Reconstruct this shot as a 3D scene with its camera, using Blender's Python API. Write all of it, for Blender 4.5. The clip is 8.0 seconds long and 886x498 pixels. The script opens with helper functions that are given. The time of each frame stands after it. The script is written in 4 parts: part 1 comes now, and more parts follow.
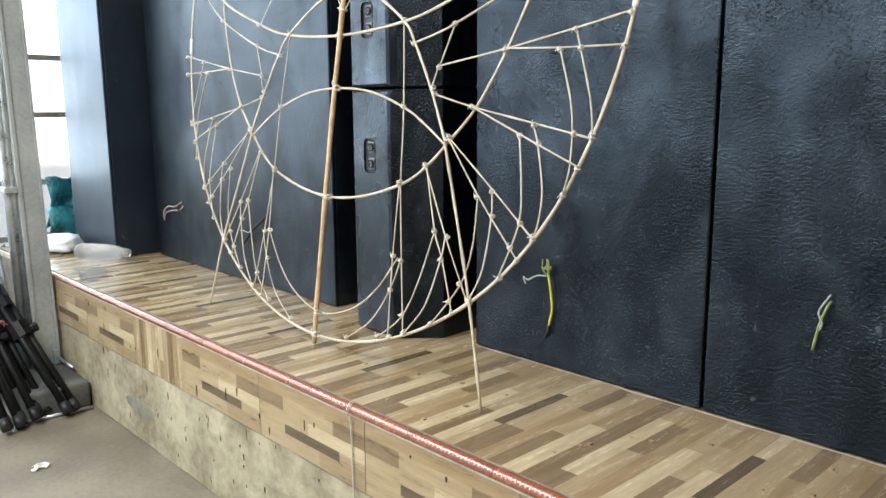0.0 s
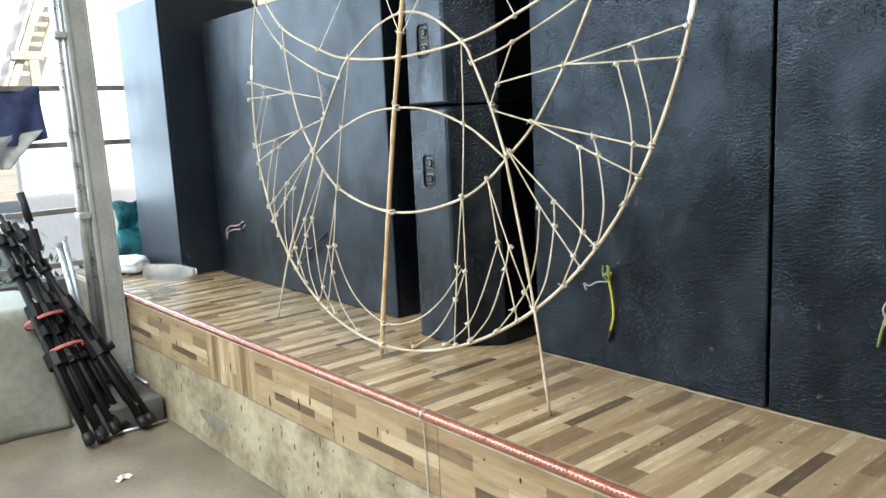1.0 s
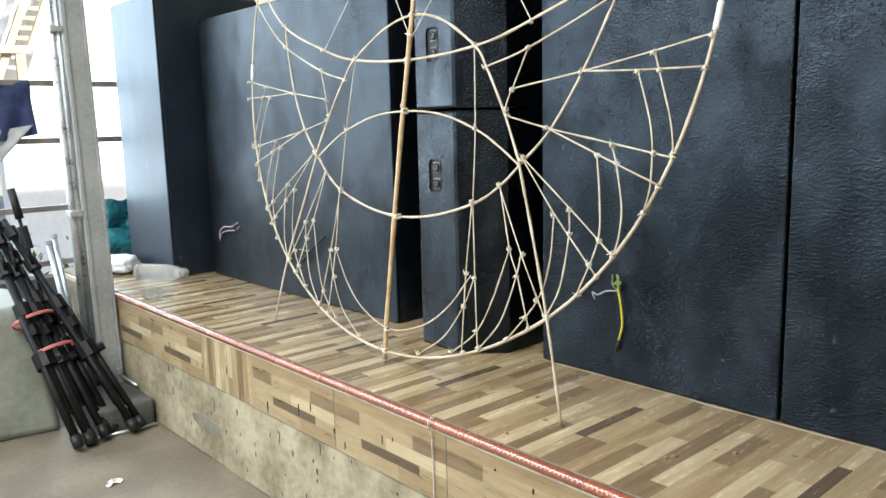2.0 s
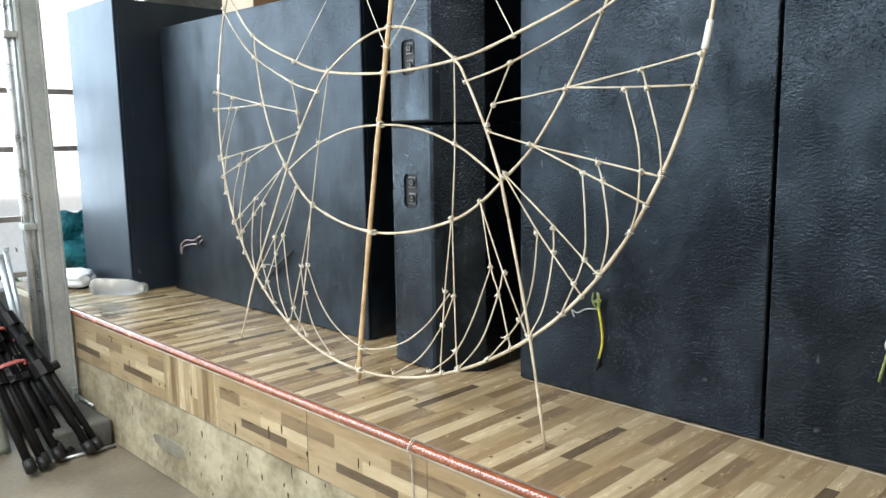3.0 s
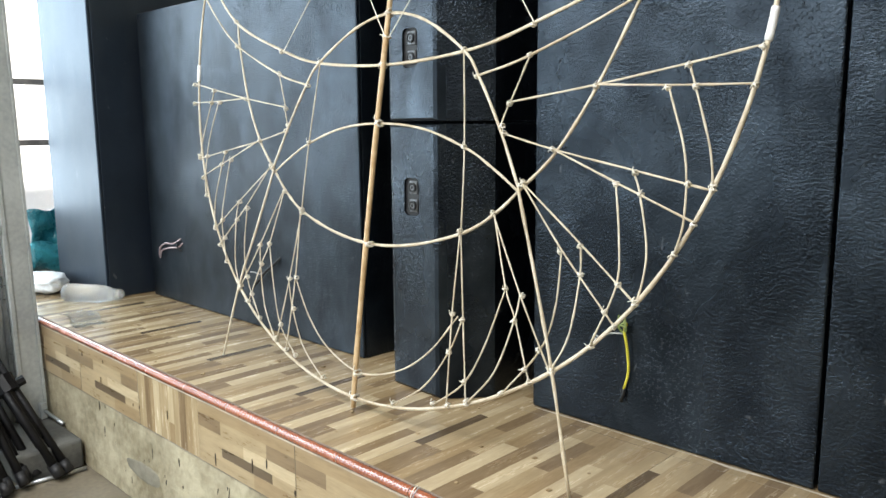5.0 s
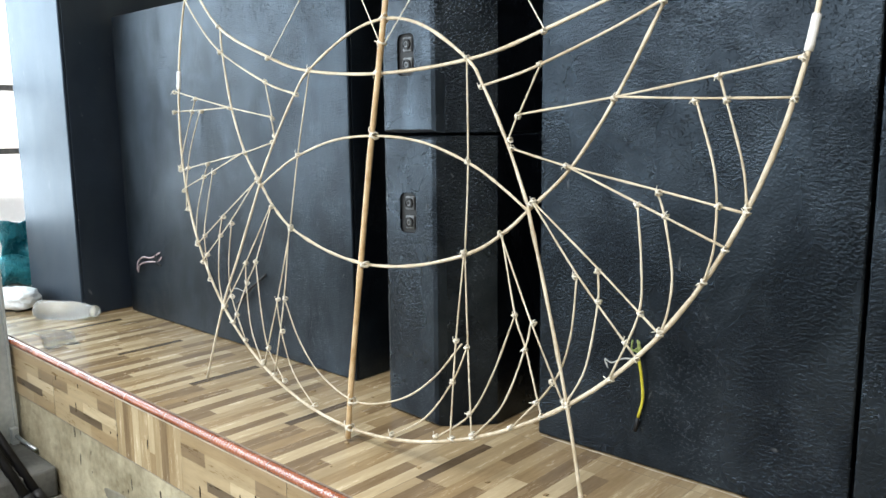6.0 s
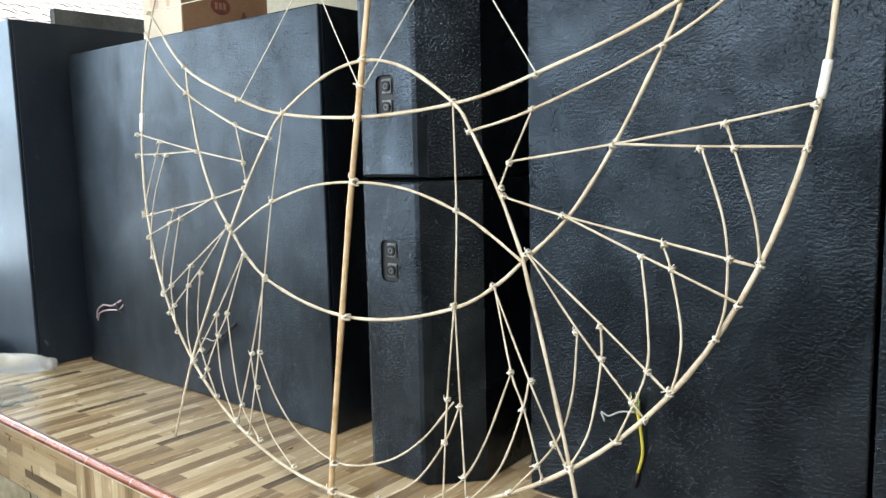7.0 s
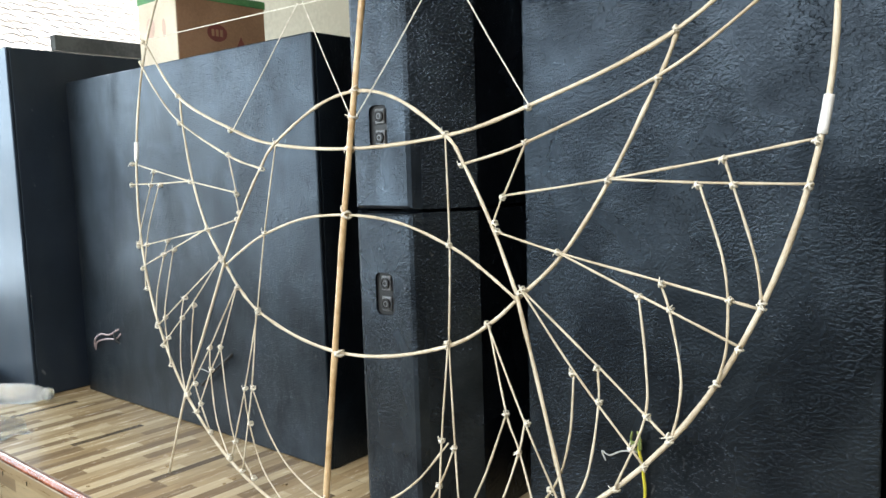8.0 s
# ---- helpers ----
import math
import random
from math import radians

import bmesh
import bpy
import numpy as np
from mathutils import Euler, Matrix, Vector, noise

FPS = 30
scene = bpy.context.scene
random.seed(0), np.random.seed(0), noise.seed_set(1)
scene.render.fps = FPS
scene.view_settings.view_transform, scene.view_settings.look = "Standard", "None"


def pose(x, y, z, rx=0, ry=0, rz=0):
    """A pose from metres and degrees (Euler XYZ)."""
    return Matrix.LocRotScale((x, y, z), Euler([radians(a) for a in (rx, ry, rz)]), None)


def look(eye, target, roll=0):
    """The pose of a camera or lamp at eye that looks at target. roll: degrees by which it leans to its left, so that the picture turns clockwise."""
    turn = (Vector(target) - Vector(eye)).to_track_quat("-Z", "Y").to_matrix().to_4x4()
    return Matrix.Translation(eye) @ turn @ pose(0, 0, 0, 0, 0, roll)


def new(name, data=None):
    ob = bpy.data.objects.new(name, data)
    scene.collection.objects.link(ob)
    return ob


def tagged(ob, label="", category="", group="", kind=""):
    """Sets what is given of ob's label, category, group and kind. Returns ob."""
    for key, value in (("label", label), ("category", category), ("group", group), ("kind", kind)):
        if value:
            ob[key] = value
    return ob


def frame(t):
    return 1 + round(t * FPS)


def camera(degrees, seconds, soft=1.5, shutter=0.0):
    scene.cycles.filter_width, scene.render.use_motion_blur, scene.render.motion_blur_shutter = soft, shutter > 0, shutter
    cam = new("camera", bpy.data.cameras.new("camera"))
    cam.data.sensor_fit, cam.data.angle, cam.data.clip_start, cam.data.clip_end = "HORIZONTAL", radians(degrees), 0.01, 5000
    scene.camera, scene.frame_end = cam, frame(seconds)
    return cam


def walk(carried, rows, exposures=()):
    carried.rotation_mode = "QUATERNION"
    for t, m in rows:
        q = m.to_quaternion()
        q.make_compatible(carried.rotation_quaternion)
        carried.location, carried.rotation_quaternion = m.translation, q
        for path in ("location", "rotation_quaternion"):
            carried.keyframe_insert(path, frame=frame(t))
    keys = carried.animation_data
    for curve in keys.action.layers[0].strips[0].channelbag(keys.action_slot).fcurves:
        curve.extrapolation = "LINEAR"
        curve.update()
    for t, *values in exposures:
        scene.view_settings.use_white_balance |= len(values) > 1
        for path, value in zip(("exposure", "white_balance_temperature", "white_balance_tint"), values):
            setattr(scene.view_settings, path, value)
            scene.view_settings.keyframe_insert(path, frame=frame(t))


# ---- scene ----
cam = camera(59.6, 8.0)
PATH = [
    (0, (1.003, -1.348, 1.493), (-0.425, 0.007, 1.142), -0.3),
    (0.5, (1.048, -1.415, 1.51), (-0.433, -0.113, 1.175), -2.2),
    (1, (1.025, -1.461, 1.517), (-0.48, -0.183, 1.192), -2.7),
    (2.5, (0.888, -1.52, 1.523), (-0.553, -0.167, 1.219), -0.6),
    (3, (0.841, -1.524, 1.535), (-0.555, -0.121, 1.244), -0.8),
    (3.5, (0.797, -1.53, 1.534), (-0.571, -0.1, 1.243), -0.6),
    (4, (0.75, -1.49, 1.539), (-0.609, -0.054, 1.233), -0.4),
    (4.5, (0.67, -1.409, 1.55), (-0.705, 0.009, 1.237), -0.4),
    (6, (0.435, -1.273, 1.601), (-0.9, 0.184, 1.288), -0.6),
    (6.5, (0.356, -1.254, 1.621), (-0.923, 0.254, 1.323), -0.5),
    (7, (0.307, -1.233, 1.651), (-0.957, 0.297, 1.406), -1.3),
    (7.5, (0.297, -1.2, 1.673), (-0.977, 0.327, 1.458), -1.8),
    (8, (0.3, -1.161, 1.695), (-0.984, 0.359, 1.489), -1.8),
]
walk(cam, [(t, look(eye, target, roll)) for t, eye, target, roll in PATH])
scene.view_settings.exposure = 1.06

# ---------------------------------------------------------------- world and light
W = bpy.data.worlds.new("sky")
scene.world = W
W.use_nodes = True
nt = W.node_tree
sky = nt.nodes.new("ShaderNodeTexSky")
sky.sky_type = "NISHITA"
sky.sun_disc = False
sky.sun_elevation, sky.sun_rotation = radians(37), radians(87)
bgn = nt.nodes["Background"]
bgn.inputs["Strength"].default_value = 0.15
nt.links.new(sky.outputs["Color"], bgn.inputs["Color"])

sun = new("sun", bpy.data.lights.new("sun", "SUN"))
sun.data.energy, sun.data.angle, sun.data.color = 5.0, radians(2), (1.0, 0.96, 0.9)
sun.matrix_basis = look((2, 2.5, 9), (2 - 0.85 * 4, 2.5 - 4 * 0.05, 9 - 4 * 0.64))


def opening_light(name, at, to, w, h, power, colour):
    lamp = bpy.data.lights.new(name, "AREA")
    lamp.shape, lamp.size, lamp.size_y, lamp.energy, lamp.color = "RECTANGLE", w, h, power, colour
    ob = new(name, lamp)
    ob.matrix_basis = look(at, to)
    return ob


# daylight of the open side beside the stage and of the wide open front of the hall
opening_light("daylight_side", (-4.75, -1.4, 1.95), (0, -1.4, 1.5), 4.4, 1.9, 94, (0.76, 0.90, 1.0))
opening_light("daylight_front", (-3.0, -5.85, 2.05), (-1.7, 0, 1.2), 3.0, 2.3, 22, (0.86, 0.95, 1.0))
opening_light("daylight_roof", (-1.1, -2.25, 3.34), (-1.1, -2.25, 0), 3.6, 1.85, 120, (1.0, 0.985, 0.95))


# ---------------------------------------------------------------- materials
def material(name, dark, light, rough=0.5, scale=6.0, fine=60.0, bump=0.15, metal=0.0, stretch=(1, 1, 1), rvar=0.1,
             contrast=(0.35, 0.65), dist=0.01, random_tint=0.0, spec=0.5):
    """Two scales of noise mix two base colours, vary the roughness and raise fine relief."""
    m = bpy.data.materials.new(name)
    m.use_nodes = True
    t = m.node_tree
    b = t.nodes["Principled BSDF"]
    co = t.nodes.new("ShaderNodeTexCoord")
    mp = t.nodes.new("ShaderNodeMapping")
    mp.inputs["Scale"].default_value = stretch
    t.links.new(co.outputs["Object"], mp.inputs["Vector"])
    vec = mp.outputs["Vector"]
    if random_tint:
        info = t.nodes.new("ShaderNodeObjectInfo")
        add = t.nodes.new("ShaderNodeVectorMath")
        add.operation = "MULTIPLY_ADD"
        add.inputs[1].default_value = (37.0, 19.0, 53.0)
        t.links.new(info.outputs["Random"], add.inputs[0])
        t.links.new(vec, add.inputs[2])
        vec = add.outputs["Vector"]
    n1, n2 = t.nodes.new("ShaderNodeTexNoise"), t.nodes.new("ShaderNodeTexNoise")
    n1.inputs["Scale"].default_value, n1.inputs["Detail"].default_value = scale, 5
    n2.inputs["Scale"].default_value, n2.inputs["Detail"].default_value = fine, 4
    for n in (n1, n2):
        t.links.new(vec, n.inputs["Vector"])
    mx = t.nodes.new("ShaderNodeMath")
    mx.operation = "MULTIPLY_ADD"
    mx.inputs[1].default_value, mx.inputs[2].default_value = 0.45, -0.22
    t.links.new(n2.outputs["Fac"], mx.inputs[0])
    ad = t.nodes.new("ShaderNodeMath")
    ad.operation = "ADD"
    t.links.new(n1.outputs["Fac"], ad.inputs[0])
    t.links.new(mx.outputs[0], ad.inputs[1])
    rp = t.nodes.new("ShaderNodeValToRGB")
    rp.color_ramp.elements[0].position, rp.color_ramp.elements[1].position = contrast
    rp.color_ramp.elements[0].color, rp.color_ramp.elements[1].color = (*dark, 1), (*light, 1)
    t.links.new(ad.outputs[0], rp.inputs["Fac"])
    t.links.new(rp.outputs["Color"], b.inputs["Base Color"])
    rr = t.nodes.new("ShaderNodeMapRange")
    rr.inputs["From Min"].default_value, rr.inputs["From Max"].default_value = 0.3, 0.7
    rr.inputs["To Min"].default_value, rr.inputs["To Max"].default_value = max(rough - rvar, 0.03), min(rough + rvar, 1)
    t.links.new(ad.outputs[0], rr.inputs["Value"])
    t.links.new(rr.outputs[0], b.inputs["Roughness"])
    b.inputs["Metallic"].default_value = metal
    b.inputs["Specular IOR Level"].default_value = spec
    if bump:
        bp = t.nodes.new("ShaderNodeBump")
        bp.inputs["Strength"].default_value, bp.inputs["Distance"].default_value = bump, dist
        t.links.new(n2.outputs["Fac"], bp.inputs["Height"])
        t.links.new(bp.outputs["Normal"], b.inputs["Normal"])
    return m


def paint_black(name, rough, bead_amount, grain, wear, dull, lo, hi, gloss=0.9, uneven=0.12):
    """Thick brushed black paint: wrinkled grain, brush ridges, dried beads, uneven sheen and pale scuffs."""
    m = material(name, lo, hi, rough, 3.0, 150.0, 0.0, rvar=0.1, spec=0.7)
    t = m.node_tree
    b = t.nodes["Principled BSDF"]
    co = t.nodes["Texture Coordinate"]

    info = t.nodes.new("ShaderNodeObjectInfo")
    shift = t.nodes.new("ShaderNodeVectorMath")
    shift.operation = "MULTIPLY_ADD"
    shift.inputs[1].default_value = (17.0, 29.0, 23.0)
    t.links.new(info.outputs["Random"], shift.inputs[0])
    t.links.new(co.outputs["Object"], shift.inputs[2])

    def noise_at(stretch, detail, distortion=0.0):
        mp = t.nodes.new("ShaderNodeMapping")
        mp.inputs["Scale"].default_value = stretch
        t.links.new(shift.outputs["Vector"], mp.inputs["Vector"])
        n = t.nodes.new("ShaderNodeTexNoise")
        n.inputs["Scale"].default_value, n.inputs["Detail"].default_value, n.inputs["Distortion"].default_value = 1.0, detail, distortion
        t.links.new(mp.outputs["Vector"], n.inputs["Vector"])
        return n.outputs["Fac"]

    def span(value, f0, f1, t0=0.0, t1=1.0):
        n = t.nodes.new("ShaderNodeMapRange")
        for k, x in zip(("From Min", "From Max", "To Min", "To Max"), (f0, f1, t0, t1)):
            n.inputs[k].default_value = x
        t.links.new(value, n.inputs["Value"])
        return n.outputs[0]

    def times(a, c):
        n = t.nodes.new("ShaderNodeMath")
        n.operation = "MULTIPLY"
        t.links.new(a, n.inputs[0])
        t.links.new(c, n.inputs[1])
        return n.outputs[0]

    def relief(height, strength, dist, below=None):
        n = t.nodes.new("ShaderNodeBump")
        n.inputs["Strength"].default_value, n.inputs["Distance"].default_value = strength, dist
        t.links.new(height, n.inputs["Height"])
        if below:
            t.links.new(below, n.inputs["Normal"])
        return n.outputs["Normal"]

    patch = span(noise_at((3.4, 3.4, 2.4), 8, 0.5), 0.36, 0.64)
    wrinkle = noise_at((125, 125, 132), 6, 0.5)
    coarse = noise_at((7, 7, 16), 7, 0.5)
    beads = times(span(noise_at((130, 130, 150), 3), 0.57, 0.72), span(noise_at((5.2, 5.2, 4.4), 6), 0.48, 0.62))
    nrm = relief(coarse, 0.03 * grain, 0.012)
    nrm = relief(times(wrinkle, span(patch, 0, 1, 0.30, 1.0)), 0.62 * grain, 0.006, nrm)
    nrm = relief(beads, bead_amount, 0.005, nrm)
    t.links.new(nrm, b.inputs["Normal"])
    t.links.new(span(times(patch, span(coarse, 0.3, 0.7, 0.75, 1.15)), 0.0, 1.0, rough + uneven, rough - uneven), b.inputs["Roughness"])
    t.links.new(span(times(span(noise_at((7.0, 7.0, 4.2), 9, 0.5), 0.34, 0.66), span(coarse, 0.3, 0.65, 0.6, 1.1)), 0.0, 1.0, dull, gloss), b.inputs["Specular IOR Level"])
    # Blue tint stands in for the bluish daylight reflected by the paint.
    b.inputs["Specular Tint"].default_value = (0.61, 0.79, 1.0, 1)
    # worn, greyer runs of paint, pale scuffs and rubbed streaks
    worn = span(noise_at((9.0, 9.0, 2.6), 8, 0.3), 0.46, 0.72, 0.0, wear)
    mixw = t.nodes.new("ShaderNodeMix")
    mixw.data_type = "RGBA"
    mixw.inputs[7].default_value = (0.026, 0.030, 0.033, 1)
    t.links.new(worn, mixw.inputs[0])
    t.links.new(t.nodes["Color Ramp"].outputs["Color"], mixw.inputs[6])
    scuff = span(noise_at((24, 24, 13), 6, 0.6), 0.71, 0.78)
    mixc = t.nodes.new("ShaderNodeMix")
    mixc.data_type = "RGBA"
    mixc.inputs[7].default_value = (0.10, 0.105, 0.11, 1)
    t.links.new(scuff, mixc.inputs[0])
    t.links.new(mixw.outputs[2], mixc.inputs[6])
    t.links.new(mixc.outputs[2], b.inputs["Base Color"])
    return m


BLACK = paint_black("black_textured_paint", 0.24, 0.5, 1.15, 0.10, 0.30, (0.0007, 0.0009, 0.0015), (0.0022, 0.0029, 0.0047), 0.80, 0.10)
SATIN = paint_black("black_satin_paint", 0.36, 0.5, 0.8, 0.30, 0.34, (0.0014, 0.0020, 0.0030), (0.0046, 0.0064, 0.0088), 0.72, 0.07)
# Daylight sheen put into the base: lighter and bluer than the other blacks.
MATTDAYLIT = paint_black("black_matt_paint_daylit", 0.50, 0.1, 0.15, 0.3, 0.86, (0.0026, 0.0046, 0.0090), (0.0075, 0.0112, 0.0190), 0.94, 0.02)
WOODS = {}
for key, c0, c1 in (("cream", (0.448, 0.349, 0.209), (0.556, 0.448, 0.281)), ("tan", (0.340, 0.254, 0.142), (0.427, 0.324, 0.189)),
                    ("honey", (0.280, 0.195, 0.102), (0.358, 0.259, 0.142)), ("brown", (0.184, 0.125, 0.068), (0.252, 0.178, 0.100)),
                    ("dark", (0.097, 0.068, 0.039), (0.141, 0.100, 0.060))):
    WOODS[key] = (material("wood_print_" + key, c0, c1, 0.22, 5.0, 30.0, 0.02, stretch=(9, 1.1, 1), rvar=0.07, random_tint=1.0),
                  material("wood_print_across_" + key, c0, c1, 0.33, 5.0, 30.0, 0.02, stretch=(1.1, 1, 9), rvar=0.07, random_tint=1.0))
GROUT = material("grout", (0.16, 0.13, 0.10), (0.30, 0.26, 0.20), 0.85, 9, 90, 0.2)
TERRA = material("terracotta_glaze", (0.22, 0.055, 0.020), (0.32, 0.090, 0.034), 0.24, 7, 70, 0.03, rvar=0.05, random_tint=1.0, spec=0.8)
TERRA.node_tree.nodes["Principled BSDF"].inputs["Coat Weight"].default_value = 1.0
TERRA.node_tree.nodes["Principled BSDF"].inputs["Coat Roughness"].default_value = 0.06
MORTAR = material("pale_mortar", (0.42, 0.36, 0.27), (0.62, 0.55, 0.43), 0.8, 14, 120, 0.25)
PLASTER = material("stained_concrete_render", (0.20, 0.165, 0.095), (0.45, 0.395, 0.265), 0.8, 4.5, 34, 0.45, contrast=(0.3, 0.68))
DRIP = material("dark_brown_drips", (0.02, 0.014, 0.008), (0.07, 0.05, 0.03), 0.6, 30, 90, 0.1)
STAIN = material("damp_stain", (0.14, 0.125, 0.09), (0.23, 0.21, 0.155), 0.7, 8, 40, 0.2)
CONCRETE = material("worn_concrete_floor", (0.135, 0.113, 0.079), (0.235, 0.205, 0.150), 0.55, 2.2, 40, 0.18, rvar=0.15)
GREYWALL = material("grey_cement", (0.05, 0.05, 0.045), (0.11, 0.11, 0.10), 0.8, 5, 50, 0.3)
BEIGE = material("beige_wall_paint", (0.52, 0.46, 0.34), (0.66, 0.60, 0.47), 0.75, 2, 40, 0.1)
WHITEWALL = material("white_wall_paint", (0.72, 0.71, 0.68), (0.84, 0.83, 0.80), 0.8, 1.5, 20, 0.1)
BAMBOO = material("split_bamboo", (0.42, 0.34, 0.225), (0.64, 0.565, 0.43), 0.42, 9, 80, 0.12, random_tint=1.0, dist=0.003)
POLEMAT = material("bamboo_pole_skin", (0.44, 0.29, 0.14), (0.64, 0.47, 0.27), 0.36, 7, 60, 0.1, random_tint=1.0, dist=0.003)
NODEMAT = material("bamboo_node_ring", (0.20, 0.13, 0.06), (0.40, 0.29, 0.15), 0.6, 20, 90, 0.2)
TIE = material("white_cotton_string", (0.62, 0.57, 0.46), (0.84, 0.80, 0.70), 0.85, 60, 240, 0.4, dist=0.002)
TAPE = material("white_tape", (0.74, 0.74, 0.72), (0.86, 0.86, 0.84), 0.45, 30, 150, 0.15, dist=0.002)
RAIL = material("rusty_grey_rail", (0.13, 0.115, 0.10), (0.24, 0.215, 0.19), 0.6, 6, 60, 0.1)
CHANNEL = material("painted_grey_steel", (0.29, 0.31, 0.30), (0.42, 0.44, 0.42), 0.45, 3, 50, 0.08, metal=0.15)
STEEL = material("galvanised_steel", (0.42, 0.45, 0.47), (0.62, 0.65, 0.67), 0.33, 12, 90, 0.06, metal=0.85)
STAND = material("black_powder_coat", (0.0025, 0.0025, 0.003), (0.007, 0.007, 0.008), 0.5, 10, 120, 0.08, spec=0.25)
RED = material("red_strap_fabric", (0.36, 0.085, 0.08), (0.50, 0.16, 0.14), 0.75, 30, 200, 0.3)
TARP = material("pale_tarpaulin", (0.145, 0.158, 0.124), (0.23, 0.243, 0.20), 0.55, 3, 30, 0.2)
BLUE = material("navy_cloth", (0.022, 0.032, 0.085), (0.05, 0.07, 0.16), 0.9, 14, 160, 0.3)
GREYCLOTH = material("grey_cloth", (0.30, 0.31, 0.31), (0.46, 0.47, 0.46), 0.9, 14, 160, 0.3)
TEAL = material("teal_plastic_bag", (0.008, 0.10, 0.13), (0.03, 0.24, 0.28), 0.3, 9, 30, 0.5, dist=0.03)
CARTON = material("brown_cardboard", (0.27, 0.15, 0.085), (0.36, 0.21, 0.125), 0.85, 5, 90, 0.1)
# Lighter copy of the brown cardboard for its daylit front.
CARTONLIT = material("printed_cardboard_daylit", (0.60, 0.51, 0.38), (0.72, 0.63, 0.49), 0.8, 5, 90, 0.1)
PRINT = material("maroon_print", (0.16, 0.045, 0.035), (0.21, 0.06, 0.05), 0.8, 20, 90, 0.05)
# Lighter copy of the maroon print on the same daylit front.
PRINTLIT = material("maroon_print_daylit", (0.52, 0.36, 0.27), (0.60, 0.43, 0.33), 0.8, 20, 90, 0.05)
GREENLID = material("green_carton_band", (0.06, 0.20, 0.07), (0.11, 0.30, 0.11), 0.7, 8, 60, 0.1)
YELLOW = material("yellow_cable_sheath", (0.50, 0.44, 0.03), (0.66, 0.60, 0.06), 0.4, 40, 150, 0.1, dist=0.002)
GREENWIRE = material("green_wire", (0.17, 0.23, 0.06), (0.32, 0.38, 0.14), 0.5, 40, 150, 0.1, dist=0.002)
WIREPINK = material("faded_pink_wire", (0.34, 0.25, 0.26), (0.50, 0.40, 0.41), 0.5, 40, 150, 0.1, dist=0.002)
GREYWIRE = material("grey_wire", (0.30, 0.31, 0.30), (0.48, 0.49, 0.47), 0.5, 40, 150, 0.1, dist=0.002)
DARKRUB = material("dark_rubber", (0.004, 0.004, 0.005), (0.010, 0.010, 0.011), 0.55, 40, 150, 0.1)
PLATE = material("dull_metal_plate", (0.11, 0.115, 0.12), (0.21, 0.215, 0.225), 0.42, 20, 120, 0.1, metal=0.6)
PAPER = material("scrap_paper", (0.60, 0.58, 0.52), (0.78, 0.76, 0.70), 0.8, 20, 90, 0.1)
TILEROOF = material("weathered_roof_tile", (0.48, 0.44, 0.39), (0.66, 0.62, 0.57), 0.8, 3, 40, 0.2)
# Tone lowered to put the verge's partial shade into the timber.
CREAMWOOD = material("cream_painted_timber", (0.36, 0.30, 0.21), (0.48, 0.42, 0.31), 0.7, 4, 40, 0.1)
LEAF = material("leaf_green", (0.05, 0.11, 0.02), (0.13, 0.22, 0.05), 0.5, 6, 40, 0.1)
EARTH = material("dry_earth", (0.28, 0.24, 0.17), (0.42, 0.37, 0.28), 0.9, 0.8, 12, 0.3)
CEIL = material("ceiling_board", (0.50, 0.49, 0.45), (0.62, 0.61, 0.57), 0.8, 2, 40, 0.1)


def clear_plastic(name, rough, through_light):
    m = bpy.data.materials.new(name)
    m.use_nodes = True
    t = m.node_tree
    b = t.nodes["Principled BSDF"]
    b.inputs["Base Color"].default_value = (0.97, 0.97, 0.94, 1)
    b.inputs["Roughness"].default_value = rough
    b.inputs["Transmission Weight"].default_value = through_light
    b.inputs["IOR"].default_value = 1.15
    n = t.nodes.new("ShaderNodeTexNoise")
    n.inputs["Scale"].default_value = 24
    bp = t.nodes.new("ShaderNodeBump")
    bp.inputs["Strength"].default_value, bp.inputs["Distance"].default_value = 0.4, 0.01
    t.links.new(n.outputs["Fac"], bp.inputs["Height"])
    t.links.new(bp.outputs["Normal"], b.inputs["Normal"])
    return m


CLEAR = clear_plastic("clear_plastic", 0.16, 0.8)
FILM = clear_plastic("thin_clear_film", 0.06, 1.0)
FILM.node_tree.nodes["Principled BSDF"].inputs["IOR"].default_value = 1.04
BAGWHITE = material("crumpled_white_plastic", (0.70, 0.70, 0.68), (0.86, 0.86, 0.84), 0.4, 12, 40, 0.6, dist=0.02)


# ---------------------------------------------------------------- building helpers
ROOTS = {}


def thing(name, label, category, at=(0, 0, 0), group="", kind="", m=None):
    """An Empty at the base of a thing; its parts are given in the place's own metres."""
    ob = new(name)
    ob.empty_display_size = 0.05
    ob.matrix_basis = m if m is not None else Matrix.Translation(at)
    ROOTS[ob.name] = ob.matrix_basis.copy()
    return tagged(ob, label, category, group, kind)


def root_matrix(ob):
    return root_matrix(ob.parent) if ob.parent else ROOTS.get(ob.name, Matrix())


def part(name, bm, mat, parent=None, label="", smooth=False, local=False):
    """Links a bmesh as one mesh object under a thing or a part."""
    if parent is not None and not local:
        bm.transform(root_matrix(parent).inverted())
    if smooth:
        for f in bm.faces:
            f.smooth = True
    me = bpy.data.meshes.new(name)
    bmesh.ops.recalc_face_normals(bm, faces=bm.faces)
    bm.to_mesh(me)
    bm.free()
    for m in mat if isinstance(mat, (list, tuple)) else [mat]:
        me.materials.append(m)
    ob = new(name, me)
    ob.parent = parent
    return tagged(ob, label) if label else ob


